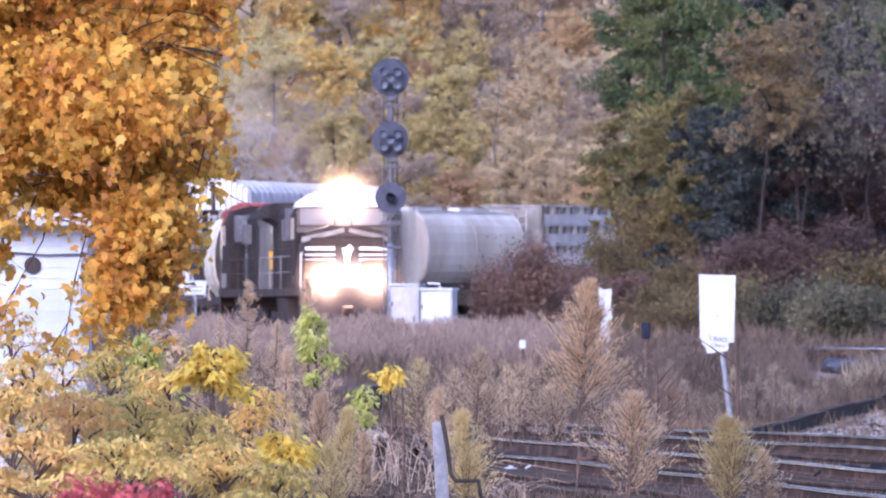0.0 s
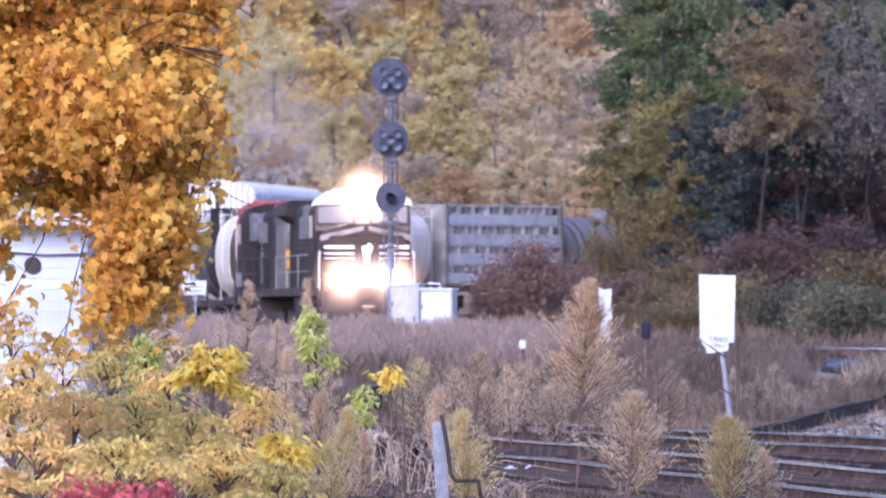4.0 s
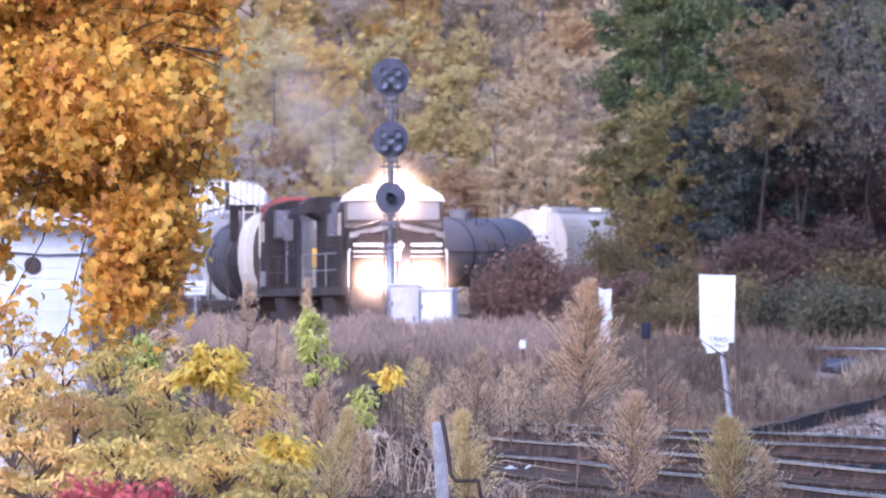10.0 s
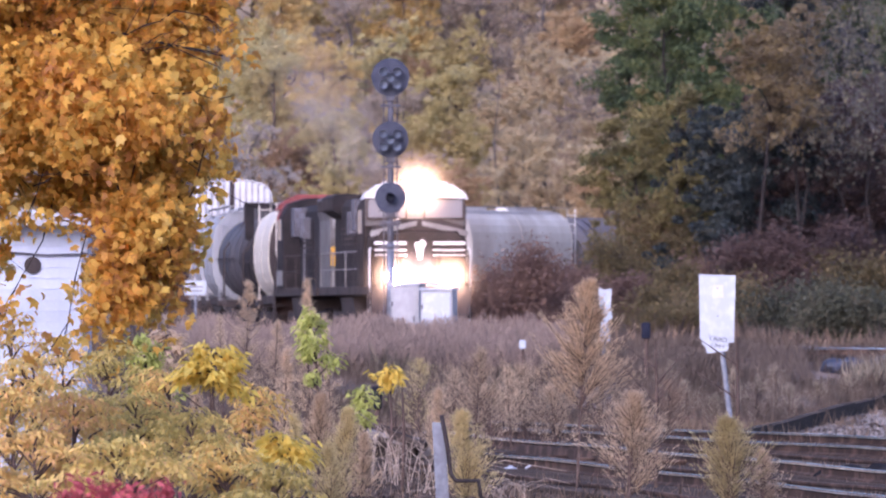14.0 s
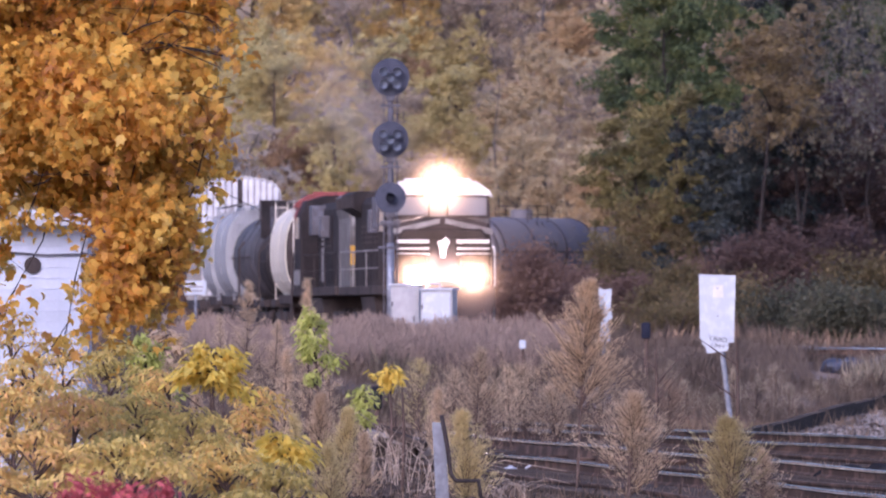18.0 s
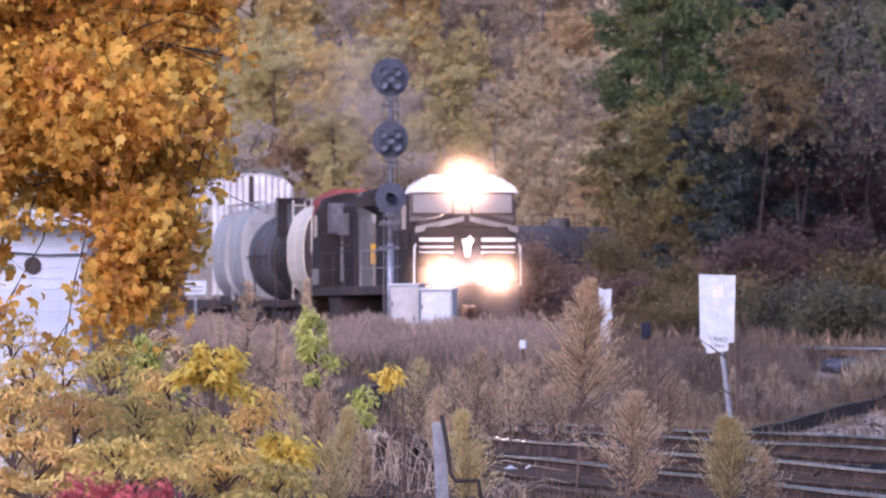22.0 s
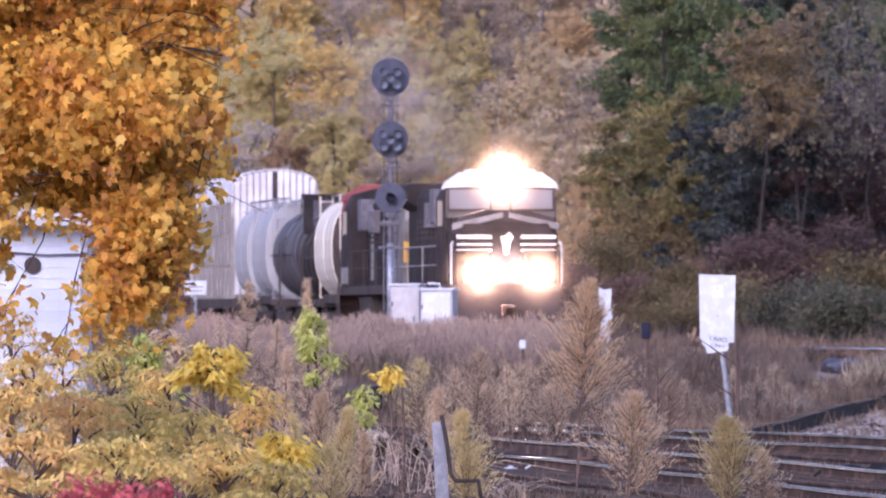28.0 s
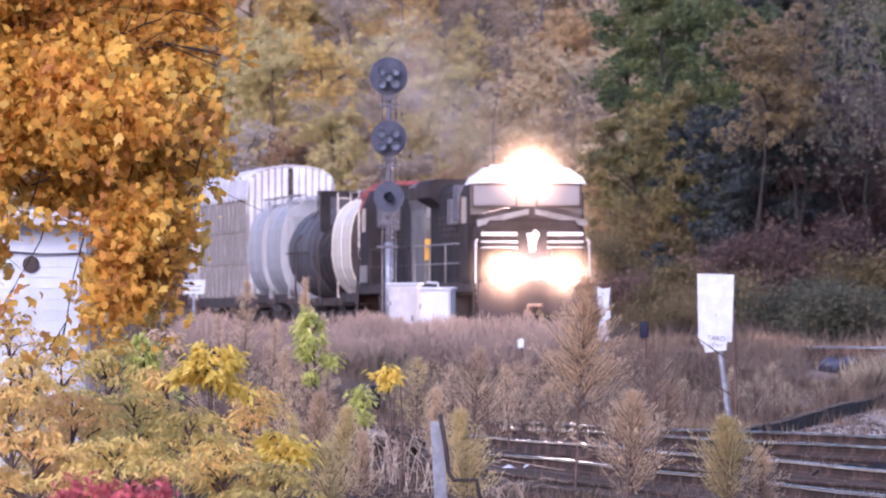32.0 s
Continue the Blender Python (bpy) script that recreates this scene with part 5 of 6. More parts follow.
def signal():
    d = 285.0
    x = px(691, d)
    t = thing("railway_signal", pose(x, d, gz(x, d)), "tall railway signal with three round dark targets on a mast", "railway signal")
    b = gz(x, d)
    part("base", bx(bmesh.new(), -0.35, 0.35, -0.35, 0.35, -0.1, 0.35, 0.04), M_CASE, t, "concrete footing")
    part("mast", tube(bmesh.new(), [(0, 0.12, 0.3), (0, 0.12, height(150, d) - b)], [0.085, 0.07], 14), M_MAST, t, smooth=True)
    # A wider, paler tube round the lower mast.
    part("mast_sleeve", tube(bmesh.new(), [(0, 0.12, 0.3), (0, 0.12, height(430, d) - b)], [0.105, 0.09], 14), M_STEEL, t, "blue-grey sleeve round the lower mast", smooth=True)
    for k, (yy, r) in enumerate(((137, 0.465), (247, 0.44), (350, 0.37))):
        z = height(yy, d) - b
        target = part("target", disc(bmesh.new(), r, 0.0, 0.03, 0, z, 32), M_SIGNAL if k < 2 else M_SIGNALDARK, t, "round dark signal target")
        part("target_rim", loft(bmesh.new(), [[((r + a) * math.cos(q), y, z + (r + a) * math.sin(q)) for q in [2 * math.pi * j / 32 for j in range(32)]] for y, a in ((-0.02, 0.0), (-0.02, 0.02), (0.05, 0.02), (0.05, 0.0))]), M_SIGNAL, target)
        lamps = ((-0.17, 0.13), (0.17, 0.13), (0.0, -0.02), (-0.17, -0.19), (0.17, -0.19)) if k < 2 else ((0.0, 0.0),)
        for lx, lz in lamps:
            hood = bmesh.new()
            loft(hood, [[(lx + rr * math.cos(q), y, z + lz + rr * math.sin(q)) for q in [2 * math.pi * j / 16 for j in range(16)]] for y, rr in ((-0.01, 0.12), (-0.26, 0.125), (-0.26, 0.108), (-0.03, 0.1))])
            part("lamp_hood", hood, M_HOOD if k < 2 else M_SIGNALDARK, target)
            part("lens", disc(bmesh.new(), 0.095, -0.05, -0.03, lx, z + lz, 16, 0.02), M_LENS if k < 2 else M_SIGNAL, target, "unlit lens")
        part("bracket", bx(bmesh.new(), -0.13, 0.13, 0.0, 0.22, z - r - 0.13, z - r + 0.02, 0.02), M_MAST, t)
        part("back_box", bx(bmesh.new(), -0.2, 0.2, 0.04, 0.4, z - 0.22, z + 0.22, 0.04), M_SIGNAL, t)
        part("clamp", bx(bmesh.new(), -0.26, 0.26, 0.02, 0.2, z - r - 0.28, z - r - 0.22, 0.01), M_MAST, t)
    bm = bmesh.new()
    for s in (-0.17, 0.17):
        tube(bm, [(s, 0.42, 0.3), (s, 0.42, height(160, d) - b)], 0.018, 5)
    for k in range(18):
        tube(bm, [(-0.17, 0.42, 0.5 + 0.3 * k), (0.17, 0.42, 0.5 + 0.3 * k)], 0.014, 5)
    part("ladder", bm, M_MAST, t)
    for yy in (375, 400, 440):
        z = height(yy, d) - b
        part("step_bracket", bx(bmesh.new(), -0.3, 0.24, 0.0, 0.06, z, z + 0.05, 0.01), M_MAST, t)


signal()


def relay_case(x0, x1, ytop, d, label, pipe):
    b = gz(px((x0 + x1) / 2, d), d)
    t = thing("relay_case", pose(px((x0 + x1) / 2, d), d, b, 0, 0, -12), label, "equipment cabinet", "relay cases beside the signal")
    w = px(x1, d) - px(x0, d)
    h = height(ytop, d) - b
    box_part("plinth", -w / 2 + 0.02, w / 2 - 0.02, 0, 0.6, -0.15, 0.14, M_CASE, t, 0.02)
    box_part("body", -w / 2, w / 2, 0.0, 0.62, 0.14, h - 0.06, M_CASE, t, 0.025)
    box_part("lid", -w / 2 - 0.04, w / 2 + 0.04, -0.05, 0.68, h - 0.06, h, M_SIGNWHITE, t, 0.02)
    dr = box_part("door", -w / 2 + 0.05, w / 2 - 0.05, -0.025, 0.0, 0.2, h - 0.12, M_SIGNWHITE if pipe else M_CASE, t, 0.01)
    part("handle", bx(bmesh.new(), w / 2 - 0.14, w / 2 - 0.1, -0.06, -0.02, h * 0.5, h * 0.5 + 0.14, 0.01), M_MAST, dr)
    part("hinge", bx(bmesh.new(), -w / 2 + 0.02, -w / 2 + 0.06, -0.04, 0.0, h * 0.7, h * 0.7 + 0.12, 0.01), M_MAST, dr)
    if pipe:
        part("conduit", tube(bmesh.new(), [(0, 0.4, h), (0, 0.4, h + 0.1), (-0.3, 0.42, h + 0.12)], 0.03, 8), M_CASE, t)


relay_case(691, 742, 502, 283.0, "grey relay cabinet beside the signal mast", False)
relay_case(744, 801, 510, 281.5, "white relay cabinet with a lidded top", True)


def yard_limit_sign():
    d = 236.0
    s = 19950 / d
    x = px(1270, d)
    b = gz(x, d)
    t = thing("yard_limit_sign", pose(x, d, b), "tall white board with a yard limit plate on a leaning post", "sign")
    zt, zb = height(487, d) - b, height(602, d) - b
    part("post", tube(bmesh.new(), [(0.32, 0.1, -0.2), (0.12, 0.08, height(640, d) - b), (0.0, 0.06, height(520, d) - b)], [0.06, 0.055, 0.05], 10), M_STEEL, t, "leaning galvanised post")
    board = bmesh.new()
    prism(board, [(-0.37, zb + 0.05), (-0.3, zb - 0.12), (0.34, zb - 0.05), (0.38, zt - 0.01), (0.1, zt), (-0.39, zt + 0.015)], 0.0, 0.035)
    part("board", board, M_SIGNWHITE, t, "dented white painted board")
    part("patch", bx(bmesh.new(), -0.1, 0.12, -0.008, -0.004, height(527, d) - b, height(505, d) - b, 0), M_WHITE, t, "fresh white patch")
    z0, z1 = height(626, d) - b, height(584, d) - b
    plate = part("plate", prism(bmesh.new(), [(-0.34, z1 - 0.04), (-0.22, z0), (0.22, z0 + 0.06), (0.24, z1)], -0.045, -0.03), M_SIGNWHITE, t, "small tilted plate with black letters")
    for text, dz, sz in (("YARD", 0.25, 0.15), ("LIMIT", 0.11, 0.13)):
        cu = bpy.data.curves.new("lettering", "FONT")
        cu.body, cu.size, cu.align_x, cu.extrude = text, sz, "CENTER", 0.003
        cu.materials.append(M_MAST)
        o = new("lettering", cu)
        o.parent = plate
        o.matrix_local = pose(0.0, -0.052, z0 + dz, 90, 8, 0)
    for yy in (510, 560):
        part("bolt", disc(bmesh.new(), 0.02, -0.012, 0.0, 0.0, height(yy, d) - b, 10), M_STEEL, t)


yard_limit_sign()


def small_sign(xc, y0, y1, w, d, label, ragged=False, lean=0.0):
    x = px(xc, d)
    b = gz(x, d)
    t = thing("lineside_sign", pose(x, d, b, 0, lean, 0), label, "sign")
    z1, z0, hw = height(y0, d) - b, height(y1, d) - b, px(784 + w / 2, d)
    part("post", tube(bmesh.new(), [(0, 0.06, -0.2), (0, 0.05, z1 - 0.05)], 0.035, 8), M_STEEL, t)
    prof = [(-hw, z0), (hw * 0.9, z0), (hw, z1), (-hw * 0.95, z1)] if not ragged else [(-hw * 0.6, z0 + 0.1), (hw * 0.2, z0), (hw, z0 + 0.08), (hw * 0.7, (z0 + z1) / 2), (hw * 0.8, z1), (-hw * 0.2, z1 - 0.04), (-hw, z1 + 0.02)]
    part("plate", prism(bmesh.new(), prof, 0.0, 0.02), M_SIGNWHITE, t)
    if ragged:
        part("sleeve", tube(bmesh.new(), [(0.02, 0.05, z0 - 0.45), (0.0, 0.05, z0)], [0.13, 0.09], 9), M_SIGNWHITE, t, "torn white wrapping")
    else:
        part("bar", bx(bmesh.new(), -hw * 0.7, hw * 0.7, -0.004, -0.001, (z0 + z1) / 2, (z0 + z1) / 2 + 0.04), M_GREYP, t)
        part("bar", bx(bmesh.new(), -hw * 0.6, hw * 0.6, -0.004, -0.001, (z0 + z1) / 2 - 0.1, (z0 + z1) / 2 - 0.06), M_GREYP, t)


small_sign(346, 497, 522, 40, 288.0, "small white lineside sign on a thin post")
small_sign(1067, 510, 570, 27, 262.0, "white marker post wrapped in torn plastic", True, 2)


def marker(xc, y0, y1, w, d, material, label):
    x = px(xc, d)
    b = gz(x, d)
    t = thing("marker_post", pose(x, d, b), label, "post")
    hw = px(784 + w / 2, d)
    part("stem", tube(bmesh.new(), [(0, 0, -0.1), (0.01, 0, height(y1, d) - b)], hw * 0.5, 8), M_STEM, t)
    part("head", bx(bmesh.new(), -hw, hw, -hw, hw, height(y1, d) - b, height(y0, d) - b, hw * 0.4), material, t)


marker(1143, 571, 600, 16, 258.0, M_SIGNALDARK, "short dark marker post among weeds")
marker(925, 602, 618, 12, 256.0, M_SIGNWHITE, "small white marker head on a stake")
marker(667, 684, 725, 18, 190.0, M_COAL, "dark weathered wooden stub")


def stake():
    d = 112.0
    x = px(790, d)
    b = gz(x, d)
    t = thing("steel_stake", pose(x, d, b, 0, -3, 0), "blue-grey steel stake with a bent dark rod", "post")
    part("channel", prism(bmesh.new(), [(-0.07, -0.2), (0.05, -0.2), (0.05, height(749, d) - b), (-0.07, height(746, d) - b)], 0.0, 0.05), M_STEEL, t)
    part("flange", prism(bmesh.new(), [(0.045, -0.2), (0.06, -0.2), (0.06, height(749, d) - b), (0.045, height(749, d) - b)], -0.05, 0.0), M_STEEL, t)
    z = height(735, d) - b
    part("bent_rod", tube(bmesh.new(), [(0.03, -0.06, z), (0.07, -0.06, z - 0.3), (0.09, -0.06, z - 0.58), (0.14, -0.06, z - 0.66), (0.36, -0.06, z - 0.67), (0.39, -0.06, z - 0.9)], 0.022, 7), M_BLACK2, t, "bent dark iron rod", smooth=True)


stake()


def shed():
    d = 170.0
    x1 = px(153, d)
    t = thing("shed", pose(x1, d, 0), "small white boarded shed with a flat overhanging roof", "shed")
    zt = height(398, d)
    b = -1.7
    n = 24
    box_part("wall_core", -4.4, -0.02, 0.03, 3.2, b, zt, M_SHED, t, 0.0)
    me = bpy.data.meshes.new("board")
    bm = bx(bmesh.new(), -4.42, 0.0, 0.0, 0.03, 0.0, (zt - b) / n - 0.005, 0.003)
    bm.to_mesh(me)
    bm.free()
    for k in range(n):
        o = mesh_part("board", me, M_SHED, t)
        o.location = (0, -0.002 * (k % 3), b + k * (zt - b) / n)
    part("corner_trim", bx(bmesh.new(), -0.09, 0.03, -0.025, 0.05, b, zt, 0.01), M_STEEL, t, "grey corner trim")
    part("roof", prism(bmesh.new(), [(-4.8, zt + 0.02), (0.1, zt + 0.02), (0.12, zt + 0.21), (-4.8, zt + 0.25)], -0.4, 3.5), M_SIGNWHITE, t, "flat pale roof with thick edge")
    part("fascia", bx(bmesh.new(), -4.8, 0.08, -0.43, -0.4, zt - 0.02, zt + 0.16, 0.01), M_CASE, t)
    part("vent_hole", disc(bmesh.new(), 0.13, -0.03, 0.02, px(58, d) - x1, height(470, d), 18), M_BLACK2, t, "round dark vent")
    part("cable", tube(bmesh.new(), [(-1.2, -0.03, height(447, d)), (-0.6, -0.05, height(452, d)), (-0.02, -0.03, height(450, d))], 0.015, 5), M_MAST, t)


shed()


def heap(name, xs, d, material, label, n, size, seed, spread):
    rng = np.random.default_rng(seed)
    x = px(xs, d)
    t = thing(name, pose(x, d, gz(x, d)), label, "debris")
    for k in range(n):
        bm = bmesh.new()
        bmesh.ops.create_icosphere(bm, subdivisions=2, radius=size * (0.5 + 0.7 * rng.random()))
        for v in bm.verts:
            v.co *= 1 + 0.35 * noise.noise(v.co * 3 / size + Vector((k, seed, 0)))
            v.co.z *= 0.7
        o = part("lump", bm, material, t)
        o.location = (rng.uniform(-spread, spread), rng.uniform(-0.4, 0.4), size * 0.3 + 0.12 * rng.random())


heap("rock_pile", 1520, 160.0, M_COAL, "pile of dark rocks beside the yard track", 11, 0.25, 5, 0.4)
heap("scrap_pile", 1505, 264.0, M_TARP, "heap of scrap under dark blue tarpaulin", 9, 0.3, 6, 0.55)
heap("rubble", 1550, 265.0, M_HOPPER3, "pale broken concrete lumps", 5, 0.25, 7, 0.5)
heap("litter", 1433, 166.0, M_YELLOW, "crumpled orange litter in weeds", 1, 0.1, 8, 0.0)
heap("litter", 915, 168.0, M_SIGNWHITE, "scraps of white litter by the rails", 3, 0.1, 9, 0.25)
heap("litter", 975, 178.0, M_TAN, "tan leaves and litter by the rails", 4, 0.1, 10, 0.35)


def timber_pile():
    """Old ties thrown down beside the yard track."""
    rng = np.random.default_rng(55)
    d = 180.0
    x = px(705, d)
    t = thing("timber_pile", pose(x, d, gz(x, d)), "pile of old split timbers beside the yard track", "timber pile")
    for k in range(8):
        o = part("timber", bx(bmesh.new(), -0.45, 0.45, -0.08, 0.08, -0.07, 0.07, 0.015), M_TIE if k % 3 else M_TAN, t)
        o.matrix_basis = pose(rng.uniform(-0.35, 0.35), rng.uniform(-0.3, 0.3), 0.09 + 0.13 * (k // 2), rng.normal(0, 4), rng.normal(0, 9), rng.uniform(-35, 35))


timber_pile()
heap("litter", 680, 176.0, M_SIGNWHITE, "crumpled white rags by the timbers", 3, 0.09, 12, 0.3)


# ---- weeds and shrubs in front ----
def plume(xc, ytop, d, wide, material, seed, label, dense=1.0, bare=0.35):
    """A tall dry weed: a stem, rising side stalks and a feathery seed head."""
    rng = np.random.default_rng(seed)
    x = px(xc, d)
    b = gz(x, d)
    h, w = height(ytop, d) - b, px(784 + wide / 2, d)
    t = thing("dry_weed", pose(x, d, b), label, "weed", "tall dry weeds")
    bm = bmesh.new()
    lean = rng.normal(0, 0.04) * h
    tube(bm, [(0, 0, -0.05), (lean * 0.4, 0, h * 0.5), (lean, 0, h)], [0.02, 0.015, 0.005], 5)
    pts, rots = [], []
    k = int(76 * dense)
    for i in range(k):
        f = bare + (1 - bare) * (i + rng.random()) / k
        a = rng.random() * 2 * math.pi
        env = w * (0.1 + 1.1 * min(1, (1 - f) * 1.6)) * (0.45 + 0.65 * rng.random())
        p = Vector((lean * f, 0, h * f))
        e = p + Vector((math.cos(a) * env, math.sin(a) * env * 0.7, env * (0.6 + 0.7 * rng.random())))
        tube(bm, [p, p.lerp(e, 0.5) + Vector((0, 0, -0.02)), e], [0.007, 0.005, 0.003], 4)
        for j in range(int(62 * dense)):
            q = p.lerp(e, 0.15 + 0.9 * rng.random()) + Vector(rng.normal(size=3) * 0.02)
            pts.append(tuple(q))
            rots.append(tuple(e - p))
    part("stem", bm, M_STEM, t)["kind"] = "stuff"
    n = len(pts)
    mesh_part("seed_head", leaves("seed_head", np.array(pts), 0.058 * (0.5 + rng.random(n)), FIBRE, along(np.array(rots), rng, 0.22)), material, t)["kind"] = "stuff"
    return t


for q in ((432, 500, 190, 95, L_PLUME, 0.9, 0.3), (478, 572, 185, 80, L_PLUME, 0.8, 0.3), (398, 560, 195, 60, L_PLUME, 0.6, 0.3), (549, 498, 170, 60, L_PLUME, 0.9, 0.3), (590, 560, 172, 50, L_PLUME, 0.7, 0.3),
          # The weed at 1020 has the headlight's brightening in its colour.
          (1020, 505, 150, 190, L_HEADLIT, 1.75, 0.4), (840, 622, 178, 130, L_PLUME, 0.9, 0.3), (905, 650, 190, 70, L_PLUME, 0.6, 0.3), (1110, 702, 132, 150, L_PLUME, 1.3, 0.2), (1298, 745, 130, 125, L_PLUMEY, 1.3, 0.2),
          (832, 735, 128, 100, L_PLUMEY, 1.3, 0.2), (775, 690, 160, 60, L_PLUME, 0.8, 0.3), (560, 700, 140, 80, L_PLUME, 1.0, 0.3), (612, 725, 138, 90, L_PLUMEY, 1.1, 0.2), (640, 770, 136, 60, L_PLUME, 0.8, 0.2),
          (520, 740, 136, 70, L_PLUMEY, 0.9, 0.2), (1350, 800, 131, 70, L_PLUME, 0.7, 0.2), (300, 640, 126, 60, L_PLUME, 0.6, 0.3), (345, 690, 122, 60, L_PLUME, 0.6, 0.3), (440, 640, 130, 60, L_PLUME, 0.6, 0.3), (215, 700, 116, 60, L_PLUME, 0.6, 0.3),
          (500, 620, 140, 60, L_PLUME, 0.8, 0.3), (460, 740, 120, 60, L_PLUME, 0.7, 0.3), (90, 720, 116, 60, L_PLUME, 0.6, 0.3), (590, 790, 128, 80, L_PLUMEY, 0.9, 0.2),):
    plume(q[0], q[1], q[2], q[3], q[4], int(q[0]), "tall dry weed with a feathery buff seed head", q[5], q[6])


def bare_weed(xc, ytop, d, seed, arms):
    rng = np.random.default_rng(seed)
    x = px(xc, d)
    b = gz(x, d)
    h = height(ytop, d) - b
    t = thing("bare_weed", pose(x, d, b), "leafless dark weed stalk with a few arms", "weed", "bare stalks")
    bm = tube(bmesh.new(), [(0, 0, -0.05), (0.02, 0, h * 0.6), (0, 0, h)], [0.028, 0.022, 0.007], 6)
    for k in range(arms):
        f = 0.45 + 0.5 * rng.random()
        s = rng.choice((-1, 1)) * h * (0.1 + 0.15 * rng.random())
        tube(bm, [(0.01, 0, h * f), (s, 0.1, h * f + abs(s) * (0.6 + 0.6 * rng.random()))], [0.012, 0.004], 5)
    part("stem", bm, M_STEM, t)["kind"] = "stuff"


bare_weed(1160, 600, 150, 1, 9)
bare_weed(1303, 560, 140, 2, 2)
bare_weed(712, 680, 150, 3, 1)
bare_weed(372, 690, 112, 5, 4)


def straw_clump(xc, ytop, d, wide, material, seed, n):
    """Long dry stalks that arch over and lie across one another."""
    rng = np.random.default_rng(seed)
    x = px(xc, d)
    b = gz(x, d)
    h, w = height(ytop, d) - b, px(784 + wide / 2, d)
    t = thing("straw_clump", pose(x, d, b), "clump of bleached straw arching over by the timbers", "weed", "straw clumps")
    bm = bmesh.new()
    for k in range(n):
        x0, way = rng.uniform(-0.7, 0.7) * w, rng.normal(0, 1.3) * w
        top = h * (0.55 + 0.45 * rng.random())
        tube(bm, [(x0, rng.normal(0, 0.1), -0.03), (x0 + 0.2 * way, 0, top * 0.7), (x0 + 0.6 * way, rng.normal(0, 0.15), top), (x0 + 1.1 * way, rng.normal(0, 0.2), top * (0.55 + 0.3 * rng.random()))], [0.007, 0.006, 0.005, 0.003], 4)
    part("stalk", bm, material, t)["kind"] = "stuff"


def shrub(xc, ytop, d, wide, material, seed, label, n=900, size=0.1, clusters=18, low=0.75, umbel=False):
    """A young shrub whose long leaflets droop from the ends of its stalks."""
    rng = np.random.default_rng(seed)
    x = px(xc, d)
    b = gz(x, d)
    h, w = height(ytop, d) - b, px(784 + wide / 2, d)
    t = thing("shrub", pose(x, d, b), label, "shrub")
    bm = tube(bmesh.new(), [(0, 0, -0.05), (0.03, 0, h * 0.5), (0, 0, h * 0.92)], [0.03, 0.022, 0.008], 6)
    tips = []
    for k in range(clusters):
        f = 1 - low * (k / clusters) * (0.6 + 0.4 * rng.random())
        a = rng.random() * 2 * math.pi
        r = w * (0.25 + 0.75 * min(1, (1.05 - f) * 3)) * (0.5 + 0.6 * rng.random()) if low > 0.3 else w * (0.25 + 0.85 * rng.random())
        e = Vector((r * math.cos(a), r * math.sin(a), h * f - 0.04 - (0.35 * r if low < 0.3 else 0)))
        p = Vector((0, 0, max(0.1, h * f - r * (0.8 if low > 0.3 else 0.25))))
        tube(bm, [p, p.lerp(e, 0.5) + Vector((0, 0, 0.06)), e], [0.014, 0.01, 0.005], 5)
        tips.append((p, e))
    part("stem", bm, M_STEM, t)
    cs, rs, ss = [], [], []
    for i in range(n):
        p, e = tips[rng.integers(len(tips))]
        f = 0.35 + 0.65 * rng.random()
        c = p.lerp(e, f) + Vector((0, 0, 0.05)) + Vector(rng.normal(size=3) * 0.05)
        out = Vector((e.x, e.y, 0))
        if umbel:
            # leaflets hang in small umbrellas round each stalk's end
            q, r = rng.random() * 2 * math.pi, 0.2 * math.sqrt(rng.random())
            c = e + Vector((r * math.cos(q), r * math.sin(q), 0.06 - 1.6 * r * r + 0.025 * rng.normal()))
            out = Vector((math.cos(q), math.sin(q), 0))
        out = (out.normalized() if out.length > 1e-4 else Vector((1, 0, 0))) * 0.5 + Vector(rng.normal(size=3) * 0.55)
        out.z = -0.15 - 0.75 * rng.random()
        yv = out.normalized()
        xv = yv.cross(Vector((rng.normal(), rng.normal(), 1.5))).normalized()
        zv = xv.cross(yv)
        cs.append(tuple(c)), ss.append(size * (0.6 + 0.7 * rng.random()))
        rs.append(((xv.x, yv.x, zv.x), (xv.y, yv.y, zv.y), (xv.z, yv.z, zv.z)))
    mesh_part("foliage", leaves("foliage", np.array(cs), ss, LANCE * np.array([1.0, 1, 1]), np.array(rs)), material, t)
    return t


